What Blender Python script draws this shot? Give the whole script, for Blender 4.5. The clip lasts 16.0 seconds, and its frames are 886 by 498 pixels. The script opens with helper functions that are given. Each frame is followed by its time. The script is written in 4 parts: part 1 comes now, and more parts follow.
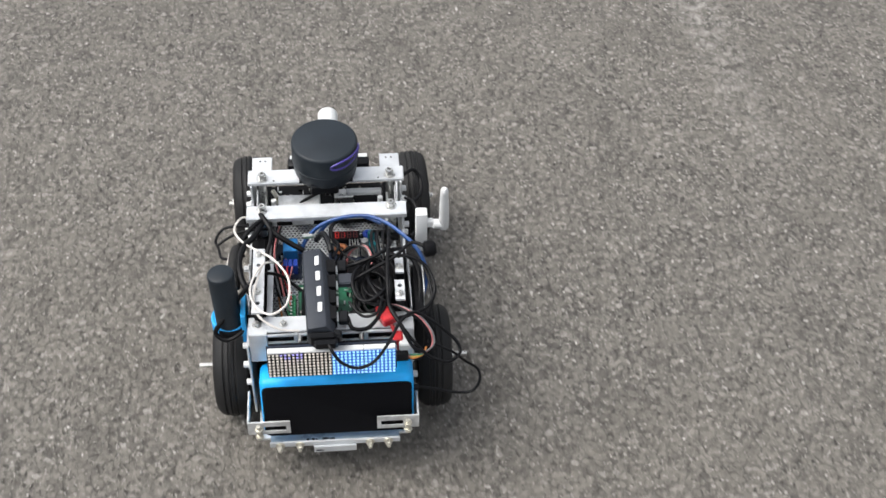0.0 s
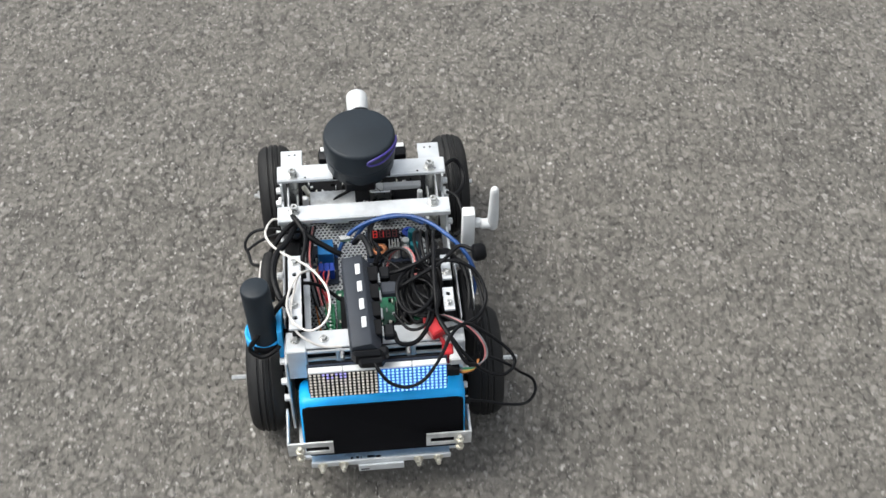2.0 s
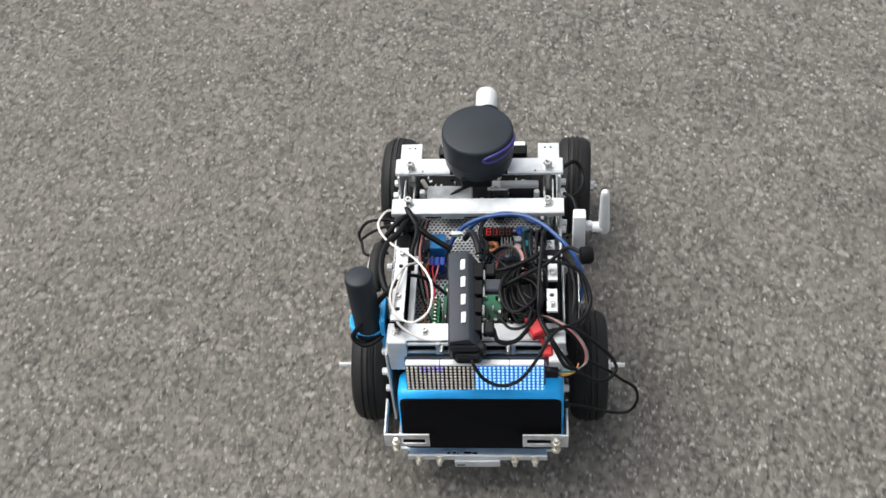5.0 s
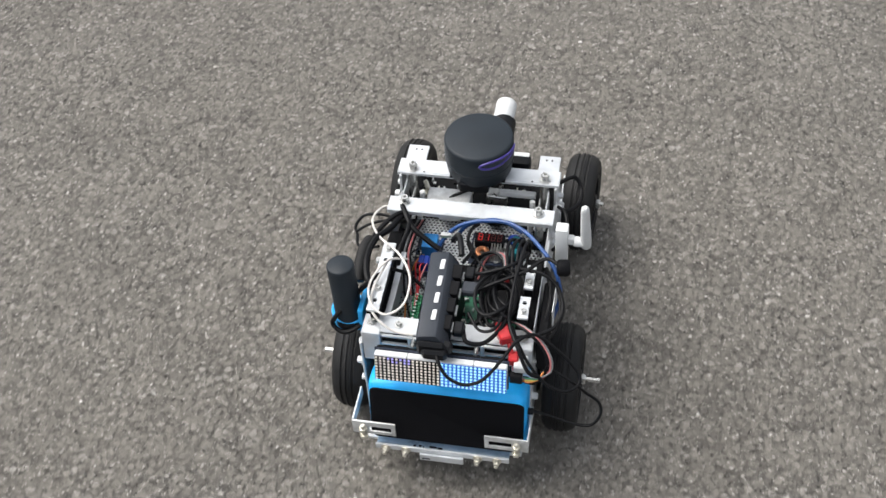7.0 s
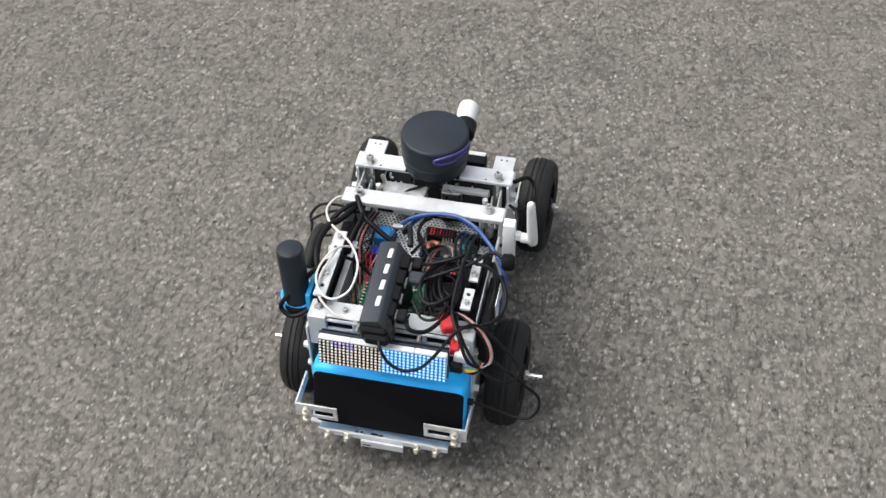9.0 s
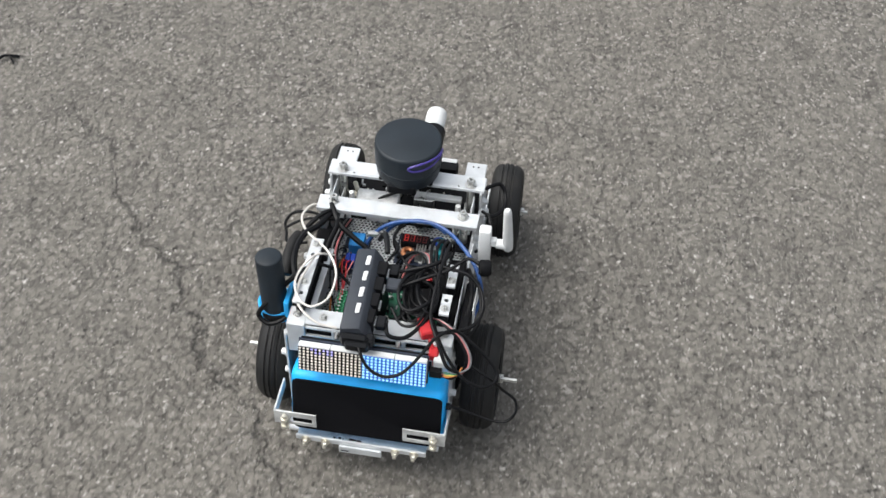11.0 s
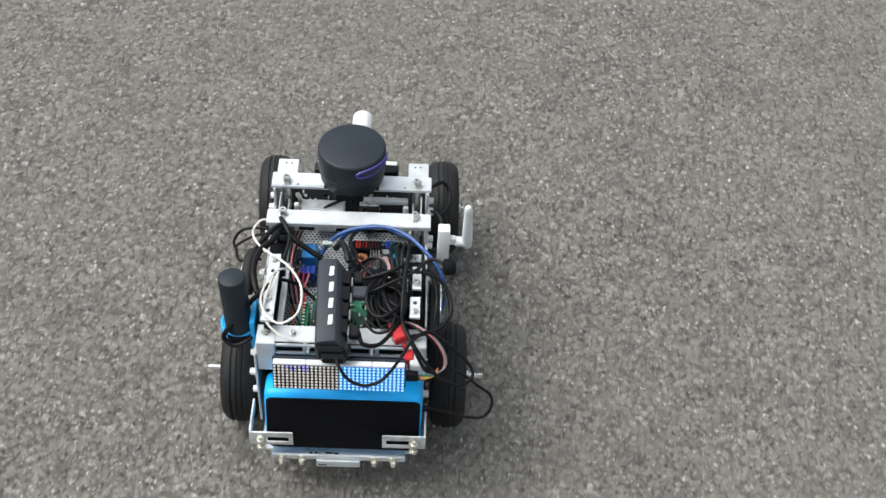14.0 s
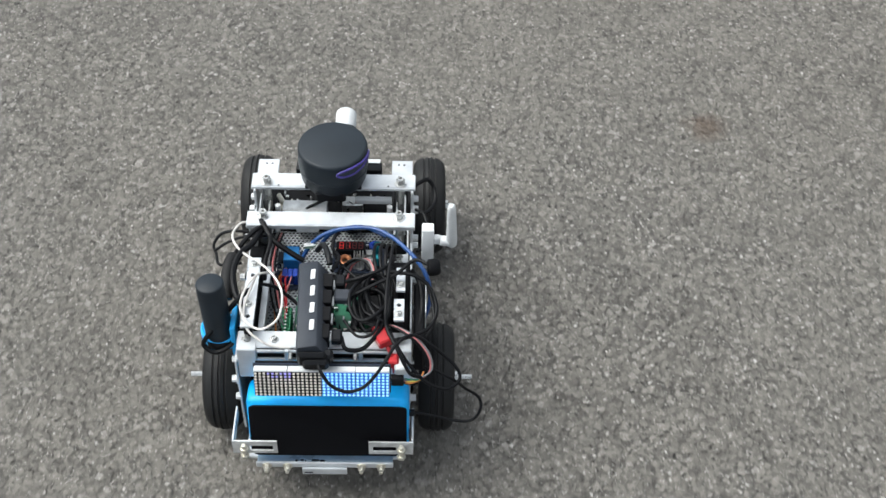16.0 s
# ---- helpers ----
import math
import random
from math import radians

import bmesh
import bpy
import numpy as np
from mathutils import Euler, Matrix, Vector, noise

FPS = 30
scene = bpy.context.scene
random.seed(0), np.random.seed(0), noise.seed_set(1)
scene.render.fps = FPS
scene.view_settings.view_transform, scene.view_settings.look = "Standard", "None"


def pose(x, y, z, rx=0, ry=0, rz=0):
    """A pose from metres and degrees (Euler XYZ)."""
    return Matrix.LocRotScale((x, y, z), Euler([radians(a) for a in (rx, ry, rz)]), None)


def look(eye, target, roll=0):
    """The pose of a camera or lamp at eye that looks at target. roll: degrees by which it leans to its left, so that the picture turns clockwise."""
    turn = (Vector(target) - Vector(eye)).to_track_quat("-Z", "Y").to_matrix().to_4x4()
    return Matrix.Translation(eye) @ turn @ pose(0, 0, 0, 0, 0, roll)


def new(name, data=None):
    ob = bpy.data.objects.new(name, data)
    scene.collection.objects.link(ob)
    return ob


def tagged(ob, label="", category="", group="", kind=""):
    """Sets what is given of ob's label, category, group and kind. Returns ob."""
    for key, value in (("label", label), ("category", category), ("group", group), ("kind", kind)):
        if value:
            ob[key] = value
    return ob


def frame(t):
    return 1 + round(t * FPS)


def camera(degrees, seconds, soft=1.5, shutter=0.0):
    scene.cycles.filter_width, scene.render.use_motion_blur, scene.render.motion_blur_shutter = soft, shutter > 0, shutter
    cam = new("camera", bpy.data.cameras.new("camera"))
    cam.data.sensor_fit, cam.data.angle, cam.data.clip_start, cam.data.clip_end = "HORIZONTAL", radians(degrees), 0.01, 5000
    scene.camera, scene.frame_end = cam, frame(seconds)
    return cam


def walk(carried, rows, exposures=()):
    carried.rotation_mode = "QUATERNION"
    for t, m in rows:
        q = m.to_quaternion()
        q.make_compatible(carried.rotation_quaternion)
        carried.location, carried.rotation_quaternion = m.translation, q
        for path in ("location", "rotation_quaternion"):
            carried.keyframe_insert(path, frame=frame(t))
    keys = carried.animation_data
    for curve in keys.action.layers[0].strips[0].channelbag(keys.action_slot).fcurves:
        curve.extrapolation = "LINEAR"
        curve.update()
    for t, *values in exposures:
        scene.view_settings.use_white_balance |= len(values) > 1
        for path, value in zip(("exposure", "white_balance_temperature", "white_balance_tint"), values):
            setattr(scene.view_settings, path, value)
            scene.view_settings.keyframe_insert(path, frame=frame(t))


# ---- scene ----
cam = camera(39.09, 16.0, soft=1.5, shutter=0.11)
CAMERA_ROWS = [
    (0, pose(0.0288, -0.8765, 1.1642, 43.149, -1.380, -4.475)),
    (0.5, pose(0.0454, -0.3983, 1.1371, 44.022, 0.326, -1.131)),
    (1, pose(0.0142, 0.0838, 1.1315, 43.287, -1.449, 3.052)),
    (1.5, pose(-0.0248, 0.5573, 1.1307, 41.529, -0.041, 4.924)),
    (2, pose(-0.0767, 0.9965, 1.1353, 40.060, -0.431, 6.437)),
    (2.5, pose(-0.1641, 1.4054, 1.1426, 40.046, -0.537, 6.730)),
    (3, pose(-0.2281, 1.8197, 1.1342, 39.844, -0.245, 10.160)),
    (3.5, pose(-0.3394, 2.2256, 1.1306, 39.496, 0.677, 14.475)),
    (4, pose(-0.4800, 2.6422, 1.1298, 39.797, 3.383, 19.956)),
    (4.5, pose(-0.6461, 3.0822, 1.1235, 40.118, 3.038, 26.088)),
    (5, pose(-0.8682, 3.5206, 1.1266, 40.451, 3.390, 27.223)),
    (5.2, pose(-0.9496, 3.6990, 1.1053, 40.721, 2.996, 27.448)),
    (5.5, pose(-1.0736, 3.9237, 1.1073, 40.749, 2.989, 24.680)),
    (6, pose(-1.2347, 4.3102, 1.1173, 40.890, 2.949, 21.192)),
    (6.5, pose(-1.3511, 4.7058, 1.1311, 41.084, 2.888, 18.473)),
    (7, pose(-1.4373, 5.1089, 1.1432, 41.255, 2.830, 15.780)),
    (7.5, pose(-1.5074, 5.5222, 1.1484, 41.328, 2.804, 12.372)),
    (8, pose(-1.5215, 5.9227, 1.1453, 42.011, 1.190, 9.693)),
    (8.2, pose(-1.5265, 6.0982, 1.1335, 42.521, 1.210, 7.643)),
    (8.5, pose(-1.5363, 6.3530, 1.1341, 42.524, 1.131, 5.227)),
    (9, pose(-1.5206, 6.7734, 1.1367, 42.541, 0.746, 1.889)),
    (9.5, pose(-1.4713, 7.1906, 1.1402, 42.563, 0.245, -0.634)),
    (10, pose(-1.3947, 7.6084, 1.1428, 42.578, -0.140, -2.403)),
    (10.3, pose(-1.3380, 7.8617, 1.1433, 42.581, -0.219, -3.126)),
    (10.5, pose(-1.2869, 8.0276, 1.1449, 42.332, -0.836, -3.630)),
    (11, pose(-1.1799, 8.4771, 1.1510, 42.604, -1.026, -4.404)),
    (11.5, pose(-1.0455, 8.9035, 1.1453, 42.417, -0.939, -3.757)),
    (12, pose(-0.9745, 9.3659, 1.1580, 42.205, -1.834, -3.310)),
    (12.5, pose(-0.9166, 9.8136, 1.1424, 42.455, -1.262, -0.958)),
    (13, pose(-0.8827, 10.2675, 1.1425, 42.732, -1.590, 1.187)),
    (13.5, pose(-0.8729, 10.7201, 1.1431, 43.033, -0.606, 3.388)),
    (14, pose(-0.8656, 11.1606, 1.1508, 42.727, -2.423, 6.230)),
    (14.5, pose(-0.9059, 11.6202, 1.1593, 42.418, -1.992, 6.951)),
    (15, pose(-0.9267, 12.0587, 1.1525, 42.461, -1.600, 9.078)),
    (15.5, pose(-1.0034, 12.5120, 1.1470, 42.273, -2.111, 9.584)),
    (16, pose(-1.0575, 12.9677, 1.1333, 42.289, -1.369, 12.142)),
]
# the car: seconds, x, y, heading in degrees
CAR_ROWS = [
    (0, 0.0003, -0.0100, -0.000),
    (0.5, -0.0242, 0.4051, 4.289),
    (1, -0.0750, 0.8405, 6.153),
    (1.5, -0.1351, 1.2839, 8.568),
    (2, -0.2223, 1.7247, 11.867),
    (2.5, -0.3280, 2.1308, 15.176),
    (3, -0.4683, 2.5574, 18.975),
    (3.5, -0.6381, 2.9730, 22.644),
    (4, -0.8151, 3.3702, 25.223),
    (4.5, -1.0242, 3.7698, 26.795),
    (5, -1.2326, 4.1745, 24.749),
    (5.2, -1.3085, 4.3403, 22.697),
    (5.5, -1.4030, 4.5834, 19.648),
    (6, -1.5318, 4.9984, 14.765),
    (6.5, -1.6257, 5.4227, 10.132),
    (7, -1.6859, 5.8531, 5.748),
    (7.5, -1.7141, 6.2869, 1.612),
    (8, -1.7037, 6.7241, -2.340),
    (8.2, -1.6901, 6.9020, -4.069),
    (8.5, -1.6660, 7.1647, -6.506),
    (9, -1.6031, 7.5999, -9.940),
    (9.5, -1.5171, 8.0312, -12.590),
    (10, -1.4141, 8.4587, -14.455),
    (10.3, -1.3465, 8.7139, -15.199),
    (10.5, -1.2941, 8.8859, -15.611),
    (11, -1.1648, 9.3110, -13.893),
    (11.5, -1.0663, 9.7487, -9.828),
    (12, -1.0020, 10.2007, -5.691),
    (12.5, -0.9713, 10.6485, -2.568),
    (13, -0.9639, 11.0898, 0.181),
    (13.5, -0.9772, 11.5285, 2.868),
    (14, -1.0152, 11.9702, 5.702),
    (14.5, -1.0718, 12.4106, 8.261),
    (15, -1.1431, 12.8454, 9.776),
    (15.5, -1.2253, 13.2847, 10.958),
    (16, -1.3153, 13.7203, 12.362),
]
walk(cam, CAMERA_ROWS, [(0, 0.95, 6500, 9.5), (1.5, 0.96, 6420, 7.5), (3.5, 0.93, 6400, 7), (5, 0.93, 6500, 8.5), (8, 0.95, 6500, 9), (12.5, 0.95, 6400, 7), (16, 0.95, 6250, 5.5)])

# world, sun and exposure: a bright overcast day, the brighter sky to the left of the way
world = bpy.data.worlds.new("overcast_sky")
scene.world = world
world.use_nodes = True
wn = world.node_tree.nodes
sky = wn.new("ShaderNodeTexSky")
sky.sky_type = 'NISHITA'
sky.sun_disc = False
sky.sun_elevation = radians(58)
sky.sun_rotation = radians(-88)
sky.dust_density = 4.0
grey = wn.new("ShaderNodeHueSaturation")
grey.inputs["Saturation"].default_value = 0.3
world.node_tree.links.new(sky.outputs[0], grey.inputs["Color"])
world.node_tree.links.new(grey.outputs[0], wn["Background"].inputs[0])
wn["Background"].inputs[1].default_value = 0.13
sun = new("sun", bpy.data.lights.new("sun", "SUN"))
sun.data.energy, sun.data.angle, sun.data.color = 1.3, radians(45), (1.0, 0.97, 0.93)
sun.matrix_world = look((-2.5, 0.1, 5.0), (0, 0, 0))


# ---- materials ----
class Nodes:
    """A small wrapper to write node trees."""
    def __init__(self, name, rough, metal=0.0):
        self.m = bpy.data.materials.new(name)
        self.m.use_nodes = True
        self.t = self.m.node_tree
        self.b = self.t.nodes["Principled BSDF"]
        self.b.inputs["Roughness"].default_value = rough
        self.b.inputs["Metallic"].default_value = metal
        self.co = self.t.nodes.new("ShaderNodeTexCoord").outputs["Object"]

    def n(self, kind, **sockets):
        nd = self.t.nodes.new("ShaderNode" + kind)
        for k, v in sockets.items():
            self.put(nd.inputs[k.replace("_", " ")], v)
        return nd

    def put(self, socket, v):
        if isinstance(v, bpy.types.NodeSocket):
            self.t.links.new(v, socket)
        else:
            socket.default_value = v

    def math(self, op, a, b=0.0, c=0.0):
        nd = self.t.nodes.new("ShaderNodeMath")
        nd.operation = op
        for k, v in enumerate((a, b, c)):
            self.put(nd.inputs[k], v)
        return nd.outputs[0]

    def noise(self, scale, detail=3.0, rough=0.55):
        return self.n("TexNoise", Vector=self.co, Scale=scale, Detail=detail, Roughness=rough).outputs[0]

    def mix(self, f, a, b):
        nd = self.t.nodes.new("ShaderNodeMix")
        nd.data_type = 'RGBA'
        self.put(nd.inputs[0], f)
        self.put(nd.inputs[6], a)
        self.put(nd.inputs[7], b)
        return nd.outputs[2]

    def ramp(self, f, *stops):
        nd = self.t.nodes.new("ShaderNodeValToRGB")
        self.put(nd.inputs[0], f)
        e = nd.color_ramp.elements
        while len(e) < len(stops):
            e.new(0.5)
        for el, (p, c) in zip(e, stops):
            el.position = p
            el.color = (c, c, c, 1) if isinstance(c, (int, float)) else (*c, 1)
        return nd.outputs[0]

    def bump(self, height, strength, dist):
        nd = self.n("Bump", Strength=strength, Distance=dist, Height=height)
        self.t.links.new(nd.outputs[0], self.b.inputs["Normal"])


def surface(name, c, rough, metal=0.0, vary=0.25, scale=60.0, fine=900.0, bump=0.15, dirt=None, spec=0.5):
    """A plain surface with uneven tone and gloss at two scales and a fine relief."""
    k = Nodes(name, rough, metal)
    big, small = k.noise(scale), k.noise(fine, 2.0)
    lo = tuple(x * (1 - vary) for x in c)
    hi = tuple(min(1.0, x * (1 + vary * 0.5)) for x in c)
    col = k.mix(k.ramp(big, (0.3, 0.0), (0.7, 1.0)), (*lo, 1), (*hi, 1))
    col = k.mix(k.math("MULTIPLY", k.ramp(small, (0.45, 0.0), (0.7, 1.0)), vary * 0.6), col, (*(x * 0.6 for x in c), 1))
    if dirt:
        col = k.mix(k.ramp(k.noise(scale * 0.4, 5.0), (0.55, 0.0), (0.75, 0.6)), col, (*dirt, 1))
    k.put(k.b.inputs["Base Color"], col)
    k.put(k.b.inputs["Roughness"], k.math("MULTIPLY_ADD", big, 0.25, rough - 0.12))
    k.b.inputs["Specular IOR Level"].default_value = spec
    k.bump(small, bump, 0.0004)
    return k.m


def glow(name, c, base, strength):
    k = Nodes(name, 0.4)
    k.put(k.b.inputs["Base Color"], (*base, 1))
    k.put(k.b.inputs["Emission Color"], k.mix(k.math("MULTIPLY", k.noise(120), 0.3), (*c, 1), (*(x * 0.7 for x in c), 1)))
    k.b.inputs["Emission Strength"].default_value = strength
    return k.m


def asphalt_material():
    """Worn open asphalt: stones of three sizes in dark binder, dust, a pale streak and a fine crack."""
    k = Nodes("asphalt", 0.85)
    warp = k.t.nodes.new("ShaderNodeVectorMath")
    warp.operation = 'MULTIPLY_ADD'
    k.put(warp.inputs[0], k.n("TexNoise", Vector=k.co, Scale=230.0, Detail=3.0, Roughness=0.7).outputs[1])
    warp.inputs[1].default_value = (0.0085, 0.0085, 0.0085)
    k.put(warp.inputs[2], k.co)
    v1 = k.n("TexVoronoi", Vector=warp.outputs[0], Scale=135.0)
    v2 = k.n("TexVoronoi", Vector=warp.outputs[0], Scale=290.0)
    stone = k.n("SeparateColor", Color=v1.outputs["Color"]).outputs
    small = k.n("SeparateColor", Color=v2.outputs["Color"]).outputs
    tone = k.ramp(stone[0], (0.0, (0.068, 0.063, 0.057)), (0.35, (0.132, 0.122, 0.108)), (0.80, (0.190, 0.175, 0.156)), (0.95, (0.25, 0.233, 0.21)), (1.0, (0.33, 0.315, 0.29)))
    tone2 = k.ramp(small[1], (0.0, (0.062, 0.057, 0.051)), (0.65, (0.160, 0.148, 0.131)), (0.93, (0.25, 0.233, 0.21)), (1.0, (0.60, 0.58, 0.54)))
    col = k.mix(k.ramp(stone[2], (0.38, 0.0), (0.42, 1.0)), tone2, tone)
    edge = k.ramp(v1.outputs["Distance"], (0.52, 1.0), (0.85, 0.0))
    edge2 = k.ramp(v2.outputs["Distance"], (0.5, 1.0), (0.85, 0.35))
    col = k.mix(k.math("MULTIPLY_ADD", k.math("MULTIPLY", edge, edge2), 0.7, 0.3), (0.040, 0.036, 0.031, 1), col)
    # worn smooth patches, where dust and binder level the stones
    smooth = k.ramp(k.noise(26.0, 4.0, 0.6), (0.40, 0.10), (0.62, 0.60))
    col = k.mix(smooth, col, (0.182, 0.168, 0.147, 1))
    # ragged open pits, in groups, their inner shade painted near black
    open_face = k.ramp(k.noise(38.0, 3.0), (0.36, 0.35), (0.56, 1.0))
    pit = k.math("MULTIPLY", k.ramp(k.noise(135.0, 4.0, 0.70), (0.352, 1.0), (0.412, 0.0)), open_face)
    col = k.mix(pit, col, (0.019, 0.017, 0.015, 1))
    # sharp pale chips of broken stone, its glints painted in as pale flecks
    chip = k.ramp(k.noise(205.0, 3.0, 0.68), (0.612, 0.0), (0.655, 0.95))
    col = k.mix(k.math("MULTIPLY", chip, open_face), col, (0.56, 0.54, 0.50, 1))
    # wear and dust in patches
    col = k.mix(k.ramp(k.noise(1.7, 4.0), (0.35, 0.0), (0.75, 0.30)), col, (0.19, 0.175, 0.15, 1))
    col = k.mix(k.ramp(k.noise(9.0, 4.0), (0.45, 0.0), (0.8, 0.30)), col, (0.052, 0.047, 0.041, 1))
    col = k.mix(k.ramp(k.noise(0.45, 3.0), (0.45, 0.0), (0.8, 0.25)), col, (0.17, 0.146, 0.115, 1))
    xyz = k.n("SeparateXYZ", Vector=k.co).outputs
    x, y = k.math("MULTIPLY", xyz[0], 0.9886), k.math("MULTIPLY", xyz[1], 0.9886)
    # pale dusty streak along the way
    off = k.math("ADD", k.math("MULTIPLY_ADD", y, 0.110, x), -0.648)
    off = k.math("ADD", off, k.math("MULTIPLY_ADD", k.noise(5.0), 0.10, -0.05))
    streak = k.ramp(k.math("ABSOLUTE", off), (0.0, 1.0), (0.055, 0.0))
    reach = k.math("MULTIPLY", k.ramp(k.math("MULTIPLY_ADD", y, 0.1, 0.5), (0.525, 0.0), (0.565, 1.0)), k.ramp(k.math("MULTIPLY", y, 0.1), (0.21, 1.0), (0.25, 0.0)))
    streak = k.math("MULTIPLY", k.math("MULTIPLY", streak, reach), k.ramp(k.noise(60.0, 3.0), (0.42, 0.0), (0.66, 0.62)))
    col = k.mix(streak, col, (0.42, 0.40, 0.37, 1))
    # fine crack, coloured near black
    cx = k.math("ADD", k.math("MULTIPLY_ADD", k.math("ADD", y, -9.117), 0.47, x), 1.267)
    cx = k.math("ADD", cx, k.math("MULTIPLY_ADD", k.noise(9.0, 5.0, 0.7), 0.16, -0.08))
    crack = k.ramp(k.math("ABSOLUTE", cx), (0.0, 1.0), (0.006, 0.0))
    span = k.math("MULTIPLY", k.ramp(k.math("MULTIPLY", y, 0.05), (0.445, 0.0), (0.45, 1.0)), k.ramp(k.math("MULTIPLY", y, 0.05), (0.484, 1.0), (0.492, 0.0)))
    crack = k.math("MULTIPLY", k.math("MULTIPLY", crack, span), k.ramp(k.noise(30.0), (0.35, 0.3), (0.55, 0.9)))
    col = k.mix(crack, col, (0.02, 0.018, 0.016, 1))
    # two brown leaf stains
    for sx, sy, r, a in ((-0.936, 14.121, 0.035, 0.55), (-0.353, 11.01, 0.05, 0.25), (-0.66, 10.66, 0.045, 0.25)):
        d = k.math("SQRT", k.math("ADD", k.math("POWER", k.math("ADD", x, -sx), 2.0), k.math("POWER", k.math("ADD", y, -sy), 2.0)))
        d = k.math("ADD", d, k.math("MULTIPLY_ADD", k.noise(40.0), 0.04, -0.02))
        col = k.mix(k.ramp(d, (r * 0.3, a), (r, 0.0)), col, (0.085, 0.050, 0.028, 1))
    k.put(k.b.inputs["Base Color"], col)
    h = k.math("MULTIPLY_ADD", edge, 0.7, k.math("MULTIPLY_ADD", edge2, 0.35, k.math("MULTIPLY", stone[1], 0.6)))
    h = k.math("ADD", h, k.math("MULTIPLY_ADD", crack, -1.2, k.math("MULTIPLY", pit, -0.8)))
    k.bump(k.math("ADD", h, k.math("MULTIPLY", k.noise(700.0, 3.0), 0.35)), 1.0, 0.0030)
    return k.m


def chip_material():
    k = Nodes("stone_chip", 0.7)
    isl = k.n("NewGeometry").outputs["Random Per Island"]
    c = k.ramp(isl, (0.0, (0.10, 0.092, 0.081)), (0.55, (0.22, 0.205, 0.182)), (0.93, (0.34, 0.32, 0.29)), (1.0, (0.60, 0.58, 0.55)))
    k.put(k.b.inputs["Base Color"], k.mix(k.math("MULTIPLY", k.noise(800.0), 0.35), c, (0.09, 0.08, 0.07, 1)))
    return k.m


def galvanised_steel():
    return surface("galvanised", (0.66, 0.67, 0.67), 0.35, 0.4, 0.3, 90, 1400, 0.1, (0.42, 0.41, 0.39))


ASPHALT, CHIP = asphalt_material(), chip_material()
ALU = surface("aluminium", (0.62, 0.64, 0.655), 0.34, 0.35, 0.16, 45, 1600, 0.1, (0.54, 0.54, 0.53))
GALV = galvanised_steel()
STEEL = surface("steel", (0.62, 0.62, 0.60), 0.3, 0.9, 0.2, 200, 2000)
BRASS = surface("brass", (0.70, 0.67, 0.58), 0.35, 0.8, 0.25, 300, 2000)
COPPER = surface("copper_wire", (0.55, 0.22, 0.10), 0.4, 0.5, 0.3, 600, 3000)
WHITE = surface("white_plastic", (0.62, 0.63, 0.63), 0.45, 0.0, 0.08, 50, 1200, 0.06)
BLACK = surface("black_plastic", (0.0055, 0.006, 0.0075), 0.45, 0.0, 0.3, 50, 1500, 0.12, None, 0.2)
LIDAR = surface("matt_black_cap", (0.0110, 0.0165, 0.0225), 0.5, 0.0, 0.25, 40, 2500, 0.2, None, 0.3)
DARK = surface("dark_parts", (0.0045, 0.0045, 0.0055), 0.55, 0.0, 0.35, 80, 1500, 0.15, None, 0.14)
HUB = surface("grey_hub_shell", (0.034, 0.039, 0.049), 0.55, 0.0, 0.15, 60, 2500, 0.25, None, 0.3)
RUBBER = surface("tyre_rubber", (0.0125, 0.0125, 0.0128), 0.62, 0.0, 0.3, 60, 900, 0.2, (0.028, 0.026, 0.023), 0.25)
BLUE = surface("blue_rubber", (0.006, 0.37, 0.84), 0.45, 0.0, 0.12, 50, 1500, 0.1)
CYAN = surface("blue_print", (0.02, 0.36, 0.78), 0.5, 0.0, 0.15, 80, 1800, 0.15)
GRILLE = surface("speaker_cloth", (0.0042, 0.0042, 0.0055), 0.85, 0.0, 0.2, 70, 2600, 0.6, None, 0.1)
GREEN = surface("green_board", (0.015, 0.15, 0.075), 0.4, 0.0, 0.35, 140, 1400)
TERMINAL = surface("green_terminal", (0.03, 0.25, 0.11), 0.5, 0.0, 0.3, 200, 2000)
NAVY = surface("dark_blue_board", (0.007, 0.014, 0.032), 0.4, 0.0, 0.35, 140, 1400)
RELAY = surface("blue_relay", (0.03, 0.24, 0.60), 0.35, 0.0, 0.15, 90, 2000)
TERMBLUE = surface("blue_terminal", (0.015, 0.06, 0.42), 0.4, 0.0, 0.2, 150, 2000)
TEAL = surface("teal_capacitor", (0.01, 0.20, 0.24), 0.35, 0.0, 0.2, 150, 2000)
RED = surface("red_plastic", (0.42, 0.015, 0.02), 0.4, 0.0, 0.2, 120, 2000)
ORANGE = surface("orange_sheath", (0.62, 0.22, 0.05), 0.5)
YELLOW = surface("yellow_sheath", (0.65, 0.55, 0.10), 0.5)
PINK = surface("faded_red_sheath", (0.50, 0.16, 0.16), 0.5)
WIREGREEN = surface("green_sheath", (0.03, 0.22, 0.12), 0.5)
CABLE = surface("black_sheath", (0.0042, 0.0042, 0.0052), 0.48, 0.0, 0.3, 120, 2000, 0.15, None, 0.18)
GREYCABLE = surface("grey_sheath", (0.16, 0.165, 0.17), 0.45, 0.0, 0.2, 120, 2000)
WHITECABLE = surface("white_sheath", (0.64, 0.61, 0.57), 0.45, 0.0, 0.12, 120, 2000)
BLUECABLE = surface("blue_sheath", (0.012, 0.058, 0.205), 0.45, 0.0, 0.2, 120, 2000)
